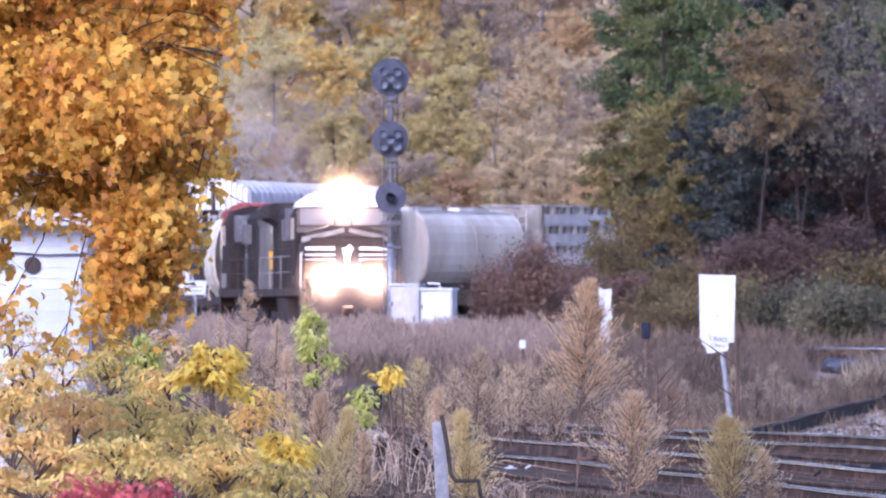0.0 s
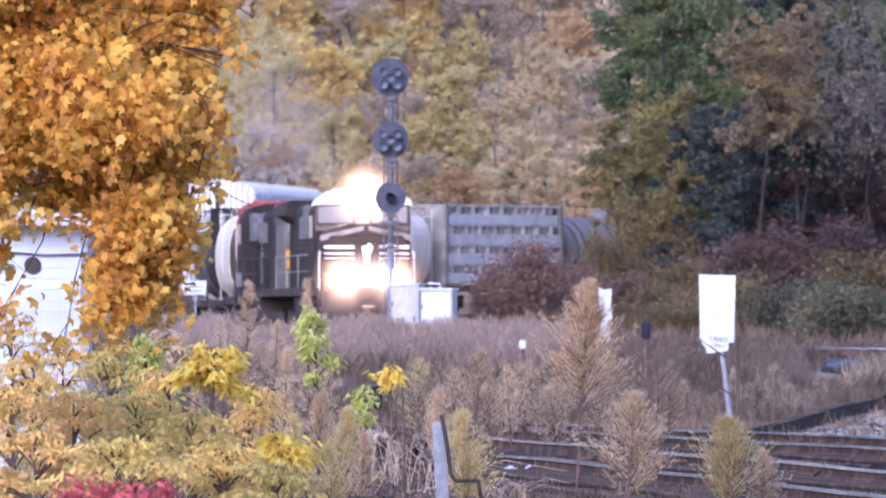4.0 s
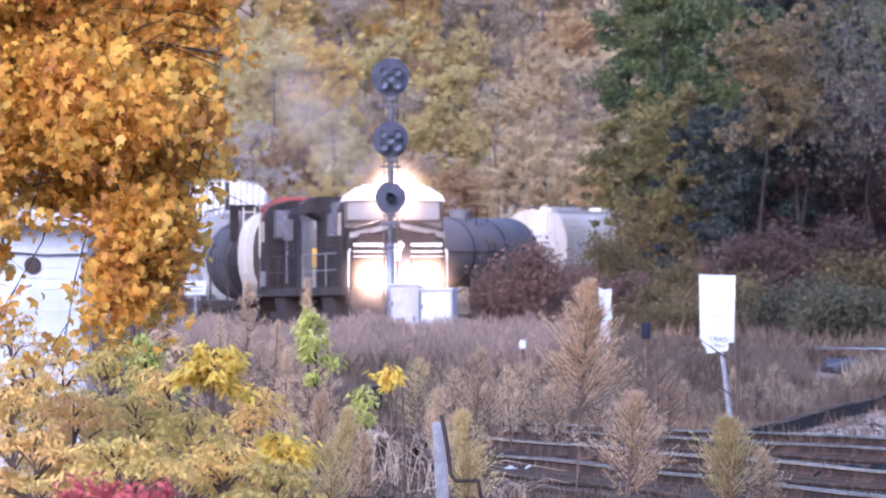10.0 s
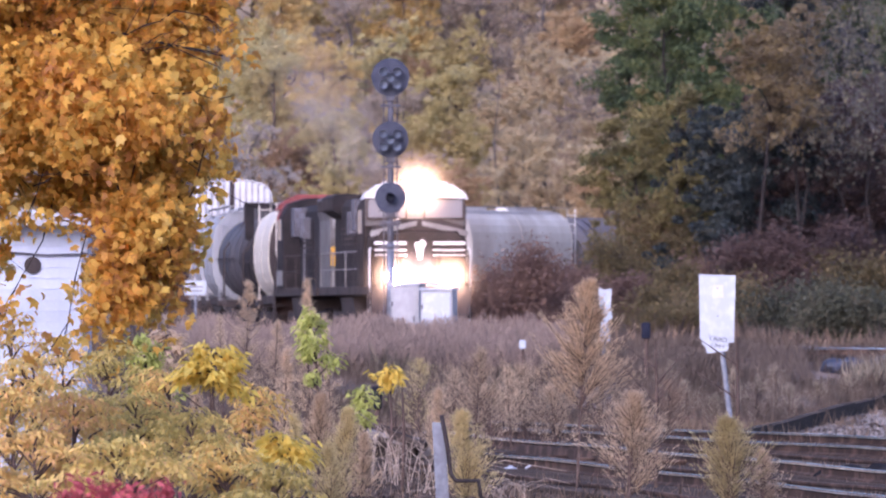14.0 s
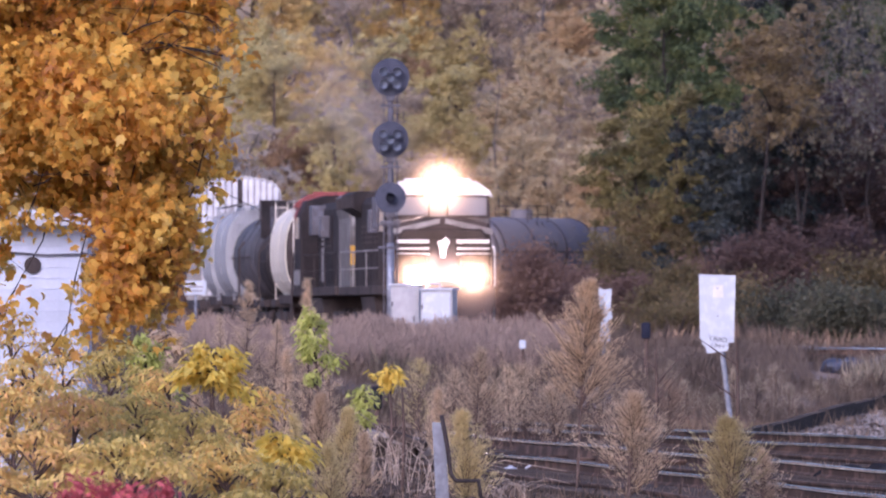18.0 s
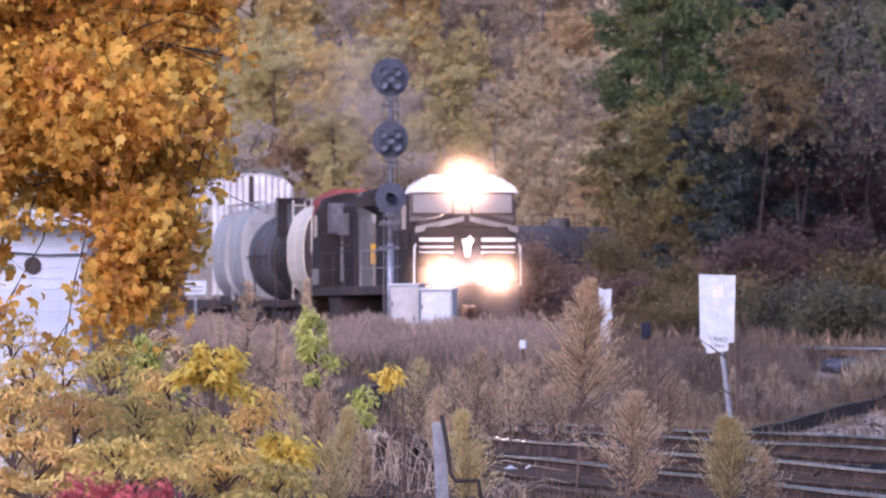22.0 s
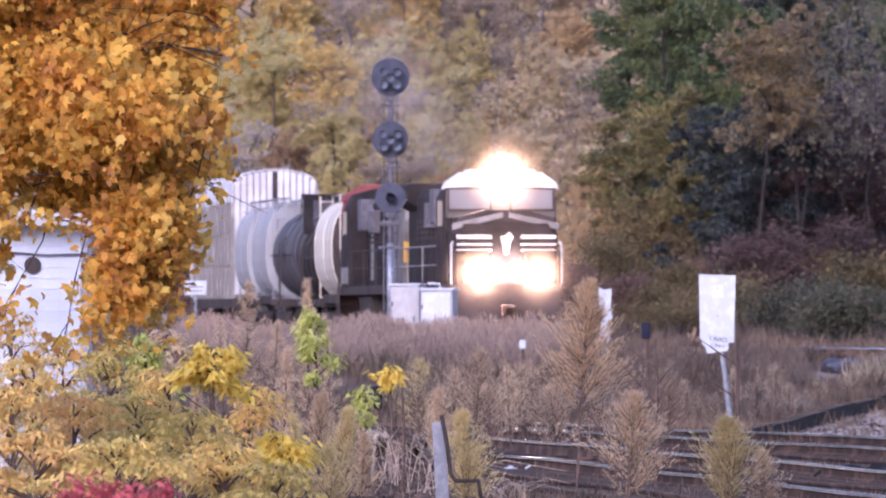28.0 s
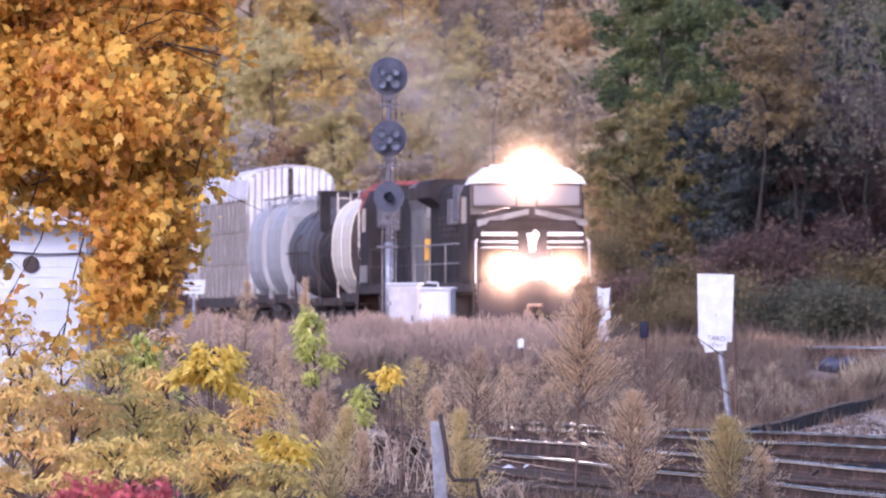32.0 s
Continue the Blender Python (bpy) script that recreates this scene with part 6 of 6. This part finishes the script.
for k, (xc, yt, d, wd, m, n) in enumerate(((375, 612, 112, 120, L_LEMON, 420), (500, 768, 108, 100, L_LEMON, 320), (558, 555, 150, 90, L_LIME, 420), (690, 650, 170, 60, L_LEMON, 160), (645, 690, 168, 90, L_LIME, 220),
                                         (60, 630, 120, 210, L_SHRUB, 1100), (190, 610, 122, 200, L_SHRUB, 1100), (20, 690, 112, 180, L_SHRUB, 1000), (130, 700, 108, 220, L_SHRUB, 1200), (240, 700, 110, 200, L_SHRUB, 1000),
                                         (300, 660, 118, 160, L_SHRUB, 800), (340, 730, 106, 180, L_SHRUB, 900), (440, 690, 116, 150, L_SHRUB, 800), (60, 770, 104, 220, L_SHRUB, 1100), (210, 780, 103, 240, L_SHRUB, 1200),
                                         (400, 790, 104, 200, L_SHRUB, 900), (480, 820, 102, 160, L_SHRUB, 700), (20, 560, 128, 120, L_SHRUB, 420), (290, 590, 132, 110, L_PLUME, 420), (250, 600, 128, 140, L_LIME, 420), (110, 600, 128, 140, L_SHRUB, 500))):
    label = {L_LEMON: "young shrub with drooping lemon-yellow leaves", L_LIME: "young shrub with lime-green leaves", L_SHRUB: "shrub in mixed yellow, orange and green autumn leaf", L_PLUME: "withered buff shrub with curled leaves"}[m]
    if m is L_SHRUB:
        leaf = (L_SHRUB, L_MOSS, L_SHRUB, L_SUMAC, L_MOSS)[k % 5]
        label = {L_SHRUB: label, L_MOSS: "shrub with drooping olive-yellow leaves", L_SUMAC: "shrub with drooping orange autumn leaves"}[leaf]
        shrub(xc, yt, d, wd, leaf, 100 + k, label, int(n * 1.9), 0.076, 24, 0.6, True)
    else:
        shrub(xc, yt, d, wd, m, 100 + k, label, int(n * 2.0), 0.12 if m is L_LEMON else 0.1, 14 if m is L_LIME else 12, 0.42 if m is L_LIME else 0.2)
for q in ((930, 655, 200, 190, L_PLUME, 1.0, 0.15), (870, 690, 196, 150, L_PLUME, 0.9, 0.1), (985, 690, 192, 150, L_PLUME, 0.9, 0.1), (1060, 640, 205, 160, L_PLUME, 0.9, 0.15), (800, 660, 210, 140, L_PLUME, 0.8, 0.1), (740, 640, 215, 100, L_PLUMEY, 0.8, 0.1), (1180, 680, 205, 110, L_BROWN, 0.7, 0.1)):
    plume(q[0], q[1], q[2], q[3], q[4], int(q[0]), "bushy buff-brown dead weed on the bank", q[5], q[6])
for k, (xc, yt, d, w) in enumerate(((1340, 668, 240, 70), (1395, 682, 238, 60), (1215, 676, 242, 60), (1268, 700, 232, 50), (1450, 676, 244, 60), (1180, 640, 250, 60), (1375, 648, 250, 60), (1500, 668, 246, 50),
                                    (900, 648, 240, 60), (735, 634, 245, 60), (860, 668, 232, 60), (700, 660, 235, 50), (1090, 690, 232, 60), (960, 700, 225, 60), (1300, 655, 250, 50))):
    plume(xc, yt, d, w, L_PALE, 300 + k, "low tuft of pale withered weed on the bank", 0.55, 0.05)
for k, (xc, yt, w) in enumerate(((130, 868, 110), (205, 865, 120), (285, 872, 100))):
    shrub(xc, yt, 72, w, L_CRIMSON, 150 + k, "crimson-leaved shrub low in the thicket", 900, 0.07, 16, 0.5)


straw_clump(690, 728, 158, 100, M_STRAW, 401, 26)
straw_clump(745, 768, 150, 120, M_STRAW, 402, 14)
straw_clump(905, 840, 146, 120, M_STRAW, 403, 22)


# ---- the maple close by ----
def maple():
    rng = np.random.default_rng(21)
    d = 105.0
    t = thing("maple_tree", pose(px(-120, d), d, -1.62), "golden-orange maple tree with dense autumn leaves", "tree")
    # leafy boughs: across, up, half width, half height
    boughs = ((-40, 60, 170, 120), (120, 40, 170, 110), (270, 60, 120, 90), (350, 20, 60, 60), (60, 190, 170, 110), (220, 190, 150, 100), (340, 170, 60, 90), (120, 290, 170, 90), (270, 300, 110, 90), (350, 290, 42, 70),
              (250, 400, 88, 80), (205, 480, 52, 80), (268, 470, 48, 70), (235, 560, 66, 60), (250, 500, 70, 70), (-60, 320, 130, 90), (30, 335, 90, 30), (-30, 440, 50, 50), (305, 395, 40, 60), (-100, -100, 260, 120), (200, -90, 240, 90), (395, 100, 30, 40),
              (110, 625, 40, 20), (0, 560, 36, 50), (50, 400, 24, 16))
    bm = bmesh.new()
    hub = Vector((-0.3, 0.3, 5.2))
    tube(bm, [(0, 0, -0.1), (-0.1, 0.05, 2.6), hub, (0.0, 0.1, 7.5)], [0.26, 0.2, 0.16, 0.06], 10)
    cs, ss = [], []
    ox = px(-120, d)
    for bxx, byy, rx, ry in boughs:
        c = Vector((px(bxx, d) - ox, rng.normal(0, 0.35), height(byy, d) + 1.62))
        if byy > 350:
            m = c + Vector((rng.uniform(0.0, 0.4), 0.1, 0.7))
            tube(bm, [m + Vector((0.1, 0.1, 0.4)), m, c], [0.007, 0.006, 0.004], 5)
        else:
            m = hub.lerp(c, 0.55) + Vector((0, 0, 0.15))
            tube(bm, [hub + Vector((0, 0, rng.uniform(-0.5, 0.8))), m, c], [0.03, 0.016, 0.007], 6)
        rx, ry = px(784 + rx, d), px(784 + ry, d)
        for _ in range(2 if rx < 0.25 else 6 if byy < 350 else 3):
            e = c + Vector((rng.normal(0, rx * 0.6), rng.normal(0, 0.4), rng.normal(0, ry * 0.6)))
            tube(bm, [m.lerp(c, 0.6), c.lerp(e, 0.5) + Vector((0, 0, 0.05)), e], [0.007, 0.005, 0.002] if byy < 350 else [0.005, 0.004, 0.002], 4)
        n = int((2000 if rx * ry > 0.25 else 2000 if byy > 380 and bxx > 150 else 900) * rx * ry / 0.35 / 6.4)
        a = rng.normal(size=(n, 3))
        a /= np.linalg.norm(a, axis=1)[:, None]
        a *= (rng.random((n, 1)) ** 0.4) * (1 + 0.25 * rng.normal(size=(n, 1)))
        cs.append(np.array(c) + a * np.array([rx, 0.5, ry]))
    # thin dark boughs that show between the leaves
    for bxx, byy, tx, ty in ((40, 130, 380, 90), (-20, 60, 250, 20), (100, 210, 420, 170), (20, 260, 330, 240), (200, 60, 420, 40), (150, 170, 300, 60), (60, 330, 240, 300), (210, 330, 240, 470), (280, 330, 300, 520)):
        a, e = [Vector((px(u, d) - ox, -0.42 + rng.normal(0, 0.12), height(v, d) + 1.62)) for u, v in ((bxx, byy), (tx, ty))]
        kinks = [a] + [a.lerp(e, f) + Vector((rng.normal(0, 0.03), rng.normal(0, 0.12), 0.09 * (1 - abs(2 * f - 1)) + rng.normal(0, 0.045))) for f in (0.14, 0.28, 0.4, 0.5, 0.63, 0.75, 0.88)] + [e]
        tube(bm, kinks, [0.009, 0.0085, 0.008, 0.007, 0.006, 0.005, 0.004, 0.003, 0.002], 6)
        for f in (0.28, 0.5, 0.75):
            p = a.lerp(e, f) + Vector((0, 0, 0.09 * (1 - abs(2 * f - 1))))
            q = p + Vector((rng.uniform(0.1, 0.35), rng.normal(0, 0.1), rng.normal(0.05, 0.2)))
            tube(bm, [p, p.lerp(q, 0.5) + Vector((0, 0, 0.03)), q], [0.005, 0.004, 0.002], 4)
    part("trunk", bm, M_BARKDARK, t, smooth=True)
    cs = np.concatenate(cs)
    holes = np.array([noise.noise(Vector(c * 1.5)) + 0.55 * noise.noise(Vector(c * 3.7)) for c in cs])
    cs = cs[holes > -0.2]
    cs = cs[rng.permutation(len(cs))]
    # each spray carries nine leaves that hang along one twig and face much the same way
    n = len(cs)
    face = np.stack([rng.normal(0.1, 0.55, n), rng.normal(-0.6, 0.5, n), rng.normal(0.45, 0.6, n)], 1)
    tip = np.stack([rng.normal(0, 0.6, n), rng.normal(0, 0.4, n), rng.normal(-0.75, 0.35, n)], 1)
    run = np.stack([rng.normal(0, 1, n), rng.normal(0, 0.5, n), rng.normal(-0.25, 0.4, n)], 1)
    run /= np.linalg.norm(run, axis=1)[:, None]
    cs, face, tip, run = [np.repeat(q, 9, 0) for q in (cs, face, tip, run)]
    n = len(cs)
    cs = cs + run * rng.uniform(-0.26, 0.26, (n, 1)) + rng.normal(size=(n, 3)) * 0.045
    face = face + rng.normal(size=(n, 3)) * 0.45
    face /= np.linalg.norm(face, axis=1)[:, None]
    tip = tip + rng.normal(size=(n, 3)) * 0.4
    tip -= face * np.sum(tip * face, 1)[:, None]
    tip /= np.linalg.norm(tip, axis=1)[:, None]
    side = np.cross(tip, face)
    mixed = rng.permutation(n)
    cs, side, tip, face = cs[mixed], side[mixed], tip[mixed], face[mixed]
    rot, size, k = np.stack([side, tip, face], 2), 0.1 * (0.45 + 0.95 * rng.random(n)), int(n * 0.4)
    mesh_part("crown", leaves("crown", cs[:k], size[:k], MAPLE * np.array([0.86, 1.12, 2.2]), rot[:k]), L_MAPLE, t)
    mesh_part("crown", leaves("crown", cs[k:], size[k:], NOTCHED * np.array([1, 1, 2]), rot[k:]), L_MAPLE, t)


maple()


# ---- woods ----
def kind_of_tree(seed, material, label, height_m, spread, limbs, count, size, clumps, bark=None, bare=0.12, r0=0.14, clump_r=0.38, puff=0.75, twigs=3):
    return tree("tree", seed, height_m, spread, limbs, r0, material, count, size, SPECK, puff, bark, bare=bare, twigs=twigs, label=label,
                group="trees of the wooded hill", clumps=clumps, clump_r=clump_r)


gold = [kind_of_tree(31 + k, L_GOLD, "autumn tree with golden-yellow foliage on the hillside", 7 + 0.8 * k, 2.7, 18, 13000, 0.14, 330, clump_r=0.29) for k in range(2)]
khaki = [kind_of_tree(34 + k, L_KHAKI, "autumn tree with olive-yellow foliage on the hillside", 7.5 + 0.8 * k, 2.8, 18, 13000, 0.14, 330, clump_r=0.29) for k in range(2)]
tan = [kind_of_tree(41 + k, L_TAN, "autumn tree with pinkish-tan foliage on the hillside", 6.8 + 0.8 * k, 2.7, 20, 12500, 0.13, 360, M_BARKGREY, clump_r=0.25) for k in range(2)]
rusty = [kind_of_tree(44 + k, L_RUSTY, "autumn tree with rust-brown foliage", 6.2 + 0.8 * k, 2.5, 18, 11000, 0.135, 300, clump_r=0.27) for k in range(2)]
smoky = [kind_of_tree(47 + k, L_SMOKY, "thinly leaved grey-brown autumn tree", 7.2 + 0.8 * k, 2.7, 22, 10500, 0.12, 340, M_BARKGREY, clump_r=0.27, twigs=5) for k in range(2)]
used = set()


def plant(kinds, k, x, y, turn):
    ob = kinds[k % len(kinds)]
    m = pose(x, y, gz(x, y) - 0.15, 0, 0, turn)
    if ob.name in used:
        ob = copy_thing(ob, m)
    else:
        used.add(ob.name)
        ob.matrix_world = m
    return ob


def stand_of(x, z, rng):
    """Which trees grow at a place on the hill: across, and how high up the crown stands."""
    a = x + rng.normal(0, 1.2)
    z = z + rng.normal(0, 1.0)
    pick = rng.random()
    if a < -3 and z < 9.5:
        return smoky if pick < 0.5 else rusty if pick < 0.68 else khaki
    if a < -6:
        return khaki if pick < 0.5 else gold if pick < 0.75 else smoky if pick < 0.9 else rusty
    if a < 0.5:
        if z < 9:
            return smoky if pick < 0.45 else rusty if pick < 0.65 else khaki if pick < 0.9 else tan
        return gold if pick < 0.5 else khaki if pick < 0.85 else rusty if pick < 0.93 else smoky
    if a < 4.5:
        if z > 14:
            return smoky if pick < 0.5 else khaki if pick < 0.75 else gold
        return rusty if pick < 0.3 else gold if pick < 0.55 else tan if pick < 0.85 else khaki
    if z > 14:
        return smoky if pick < 0.6 else tan if pick < 0.85 else rusty
    return tan if pick < 0.7 else rusty if pick < 0.82 else smoky


rng_w = np.random.default_rng(77)
for row, (d, gap) in enumerate(((548, 3.2), (562, 3.0), (576, 3.0), (590, 3.0), (604, 3.0), (618, 3.1), (632, 3.2), (648, 3.4), (664, 3.6))):
    x = -18.0 + (row % 2) * 1.5
    while x < 21:
        xx, dd = x + rng_w.normal(0, 0.6), d + rng_w.normal(0, 3)
        plant(stand_of(xx, gz(xx, dd) + 4, rng_w), int(rng_w.integers(9)), xx, dd, rng_w.uniform(0, 360))
        x += gap * rng_w.uniform(0.8, 1.2)

green = [kind_of_tree(61 + k, L_GREEN, "large dark-green tree still in leaf", 13.5 + 1.2 * k, 2.6, 34, 20000, 0.15, 210, M_BARKDARK, 0.12, 0.16, 0.5) for k in range(2)]
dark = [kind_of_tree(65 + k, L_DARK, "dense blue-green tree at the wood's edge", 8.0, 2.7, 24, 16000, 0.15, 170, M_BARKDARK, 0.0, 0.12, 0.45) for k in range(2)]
brown = [kind_of_tree(67 + k, L_RUSTWOOD, "brown and yellow tree among the dark trees", 11.6 + 0.5 * k, 2.3, 24, 9000, 0.13, 200, M_BARKDARK, 0.62, 0.1, 0.33) for k in range(2)]
moss = [kind_of_tree(57 + k, L_MOSSY, "olive-green tree turning brown at the wood's edge", 8.2 + k, 2.5, 22, 12000, 0.14, 220, M_BARKDARK, 0.05, 0.12, 0.36) for k in range(2)]
plum = [kind_of_tree(69 + k, L_PLUM, "dull purple-brown tree at the wood's edge", 8.5 + k, 2.9, 24, 13000, 0.14, 160, M_BARKDARK, 0.0, 0.12, 0.42, twigs=6) for k in range(2)]
for kinds, k, bearing, d, turn in ((green, 0, 1165, 482, 20), (green, 1, 1235, 486, 140), (green, 0, 1310, 500, 70), (green, 1, 1130, 520, 200), (green, 0, 1480, 512, 250), (green, 1, 1570, 506, 30), (green, 1, 1400, 508, 300),
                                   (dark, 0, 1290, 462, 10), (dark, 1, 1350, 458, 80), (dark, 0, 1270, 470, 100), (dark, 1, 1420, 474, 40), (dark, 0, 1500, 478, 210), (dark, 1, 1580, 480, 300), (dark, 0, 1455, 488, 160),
                                   (plum, 0, 1440, 460, 60), (plum, 1, 1530, 458, 170), (plum, 0, 1600, 464, 10), (plum, 1, 1390, 466, 220), (plum, 1, 1480, 470, 280),
                                   (brown, 0, 1345, 452, 40), (brown, 1, 1415, 456, 190),
                                   (tan, 1, 1110, 540, 220), (rusty, 0, 1085, 500, 60), (moss, 0, 1130, 474, 120), (moss, 1, 1200, 468, 30), (rusty, 1, 1060, 520, 20), (tan, 0, 1010, 524, 200), (moss, 1, 1180, 490, 150)):
    plant(kinds, k, px(bearing, d), d, turn)
# Near-black trees added behind to darken the wood's depth at the right.
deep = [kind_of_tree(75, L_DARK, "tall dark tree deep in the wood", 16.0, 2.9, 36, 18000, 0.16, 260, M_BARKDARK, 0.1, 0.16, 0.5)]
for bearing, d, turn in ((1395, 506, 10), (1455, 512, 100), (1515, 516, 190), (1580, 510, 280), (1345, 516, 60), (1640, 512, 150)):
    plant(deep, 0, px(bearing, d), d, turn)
thin = [tree("tree", 71 + k, 14.5, 3.6, 44, 0.042, L_TWIG, 2600, 0.1, SPECK, 0.5, M_BARKDARK, bare=0.35, twigs=6, twig_bark=M_TWIGPALE, label="nearly bare grey tree with sparse withered leaves", group="bare trees at the wood's edge", clumps=520, clump_r=0.12) for k in range(2)]
for k, bearing, d, turn in ((0, 1590, 446, 40), (1, 1500, 450, 160), (1, 1420, 454, 250), (0, 1545, 452, 300)):
    plant(thin, k, px(bearing, d), d, turn)


def brush(xc, ytop, d, wide, material, seed, label, n=9000, size=0.1):
    x = px(xc, d)
    b = gz(x, d)
    h, w = height(ytop, d) - b, px(784 + wide / 2, d)
    t = tree("bush", seed, h * 0.8, w, 14, 0.05, material, n, size, SPECK, w * 0.35, None, bare=0.05, label=label, category="bush")
    t.matrix_world = pose(x, d, b)
    return t


brush(930, 462, 402, 190, L_RUSSET, 81, "tangled dark russet bush beside the line", 12000)
brush(225, 445, 480, 170, L_RUSSET, 94, "tangled dark russet bush beside the line")
brush(310, 450, 482, 140, L_RUSSET, 95, "tangled dark russet bush beside the line")
brush(1010, 480, 408, 110, L_RUSSET, 82, "tangled dark russet bush beside the line")
brush(880, 485, 404, 90, L_RUSSET, 83, "tangled dark russet bush beside the line")
brush(1090, 440, 430, 160, L_OLIVE, 84, "olive and rust brush at the wood's edge")
brush(1190, 475, 420, 120, L_OLIVE, 85, "olive and rust brush at the wood's edge")
brush(1290, 530, 410, 170, L_OLIVE, 86, "olive and rust brush at the wood's edge")
brush(1420, 560, 380, 220, L_HEDGE, 87, "low grey-green brush at the field edge")
brush(1530, 470, 400, 160, L_OLIVE, 88, "yellow-green brush at the wood's edge")
brush(1500, 565, 350, 200, L_HEDGE, 89, "low grey-green brush at the field edge")
brush(1110, 500, 425, 110, L_RUSSET, 90, "tangled dark russet bush beside the line")
brush(1200, 572, 384, 160, L_OLIVE, 91, "low olive brush at the field edge", 9000, 0.07)
brush(1150, 330, 468, 170, L_OLIVE, 92, "olive and rust bush under the trees", 10000, 0.12)
brush(1230, 400, 462, 120, L_OLIVE, 93, "olive and rust bush under the trees", 7000, 0.12)
for k, (xc, yt, w, leaf) in enumerate(((1300, 430, 150, L_PLUM), (1400, 410, 170, L_PLUM), (1500, 400, 170, L_PLUM), (1590, 420, 150, L_PLUM), (1240, 470, 110, L_RUSSET), (1195, 480, 70, L_RUSTY), (1455, 450, 120, L_OLIVE))):
    brush(xc, yt, 444, w, leaf, 120 + k, {L_PLUM: "dark purple-brown thicket under the trees", L_RUSSET: "tangled dark russet bush beside the line", L_RUSTY: "rust-orange bush at the wood's edge", L_OLIVE: "olive and rust brush at the wood's edge"}[leaf], 9000, 0.12)
bare = tree("tree", 97, 13.5, 5.0, 14, 0.06, None, 0, 0.2, CLUMP, 0.5, M_BARKGREY, bare=0.5, twigs=5, label="leafless pale grey tree on the hillside")
bare.matrix_world = pose(px(870, 552), 552, gz(px(870, 552), 552) - 0.1, 0, 0, 140)


# ---- what moves ----
def motions():
    times = [0, 2, 4, 6, 8, 10, 12, 14, 16, 18, 20, 22, 24, 26, 28, 30, 32]
    fine = [k * 0.3 for k in range(106)] + [32.0]
    for ob, lag, length, wheels in TRAIN:
        walk(ob, [(s, car_pose(progress(s), lag, length)) for s in times])
        for w in wheels:
            p = w.location.copy()
            walk(w, [(s, pose(p.x, p.y, p.z, math.degrees(progress(s) / p.z))) for s in fine])


motions()
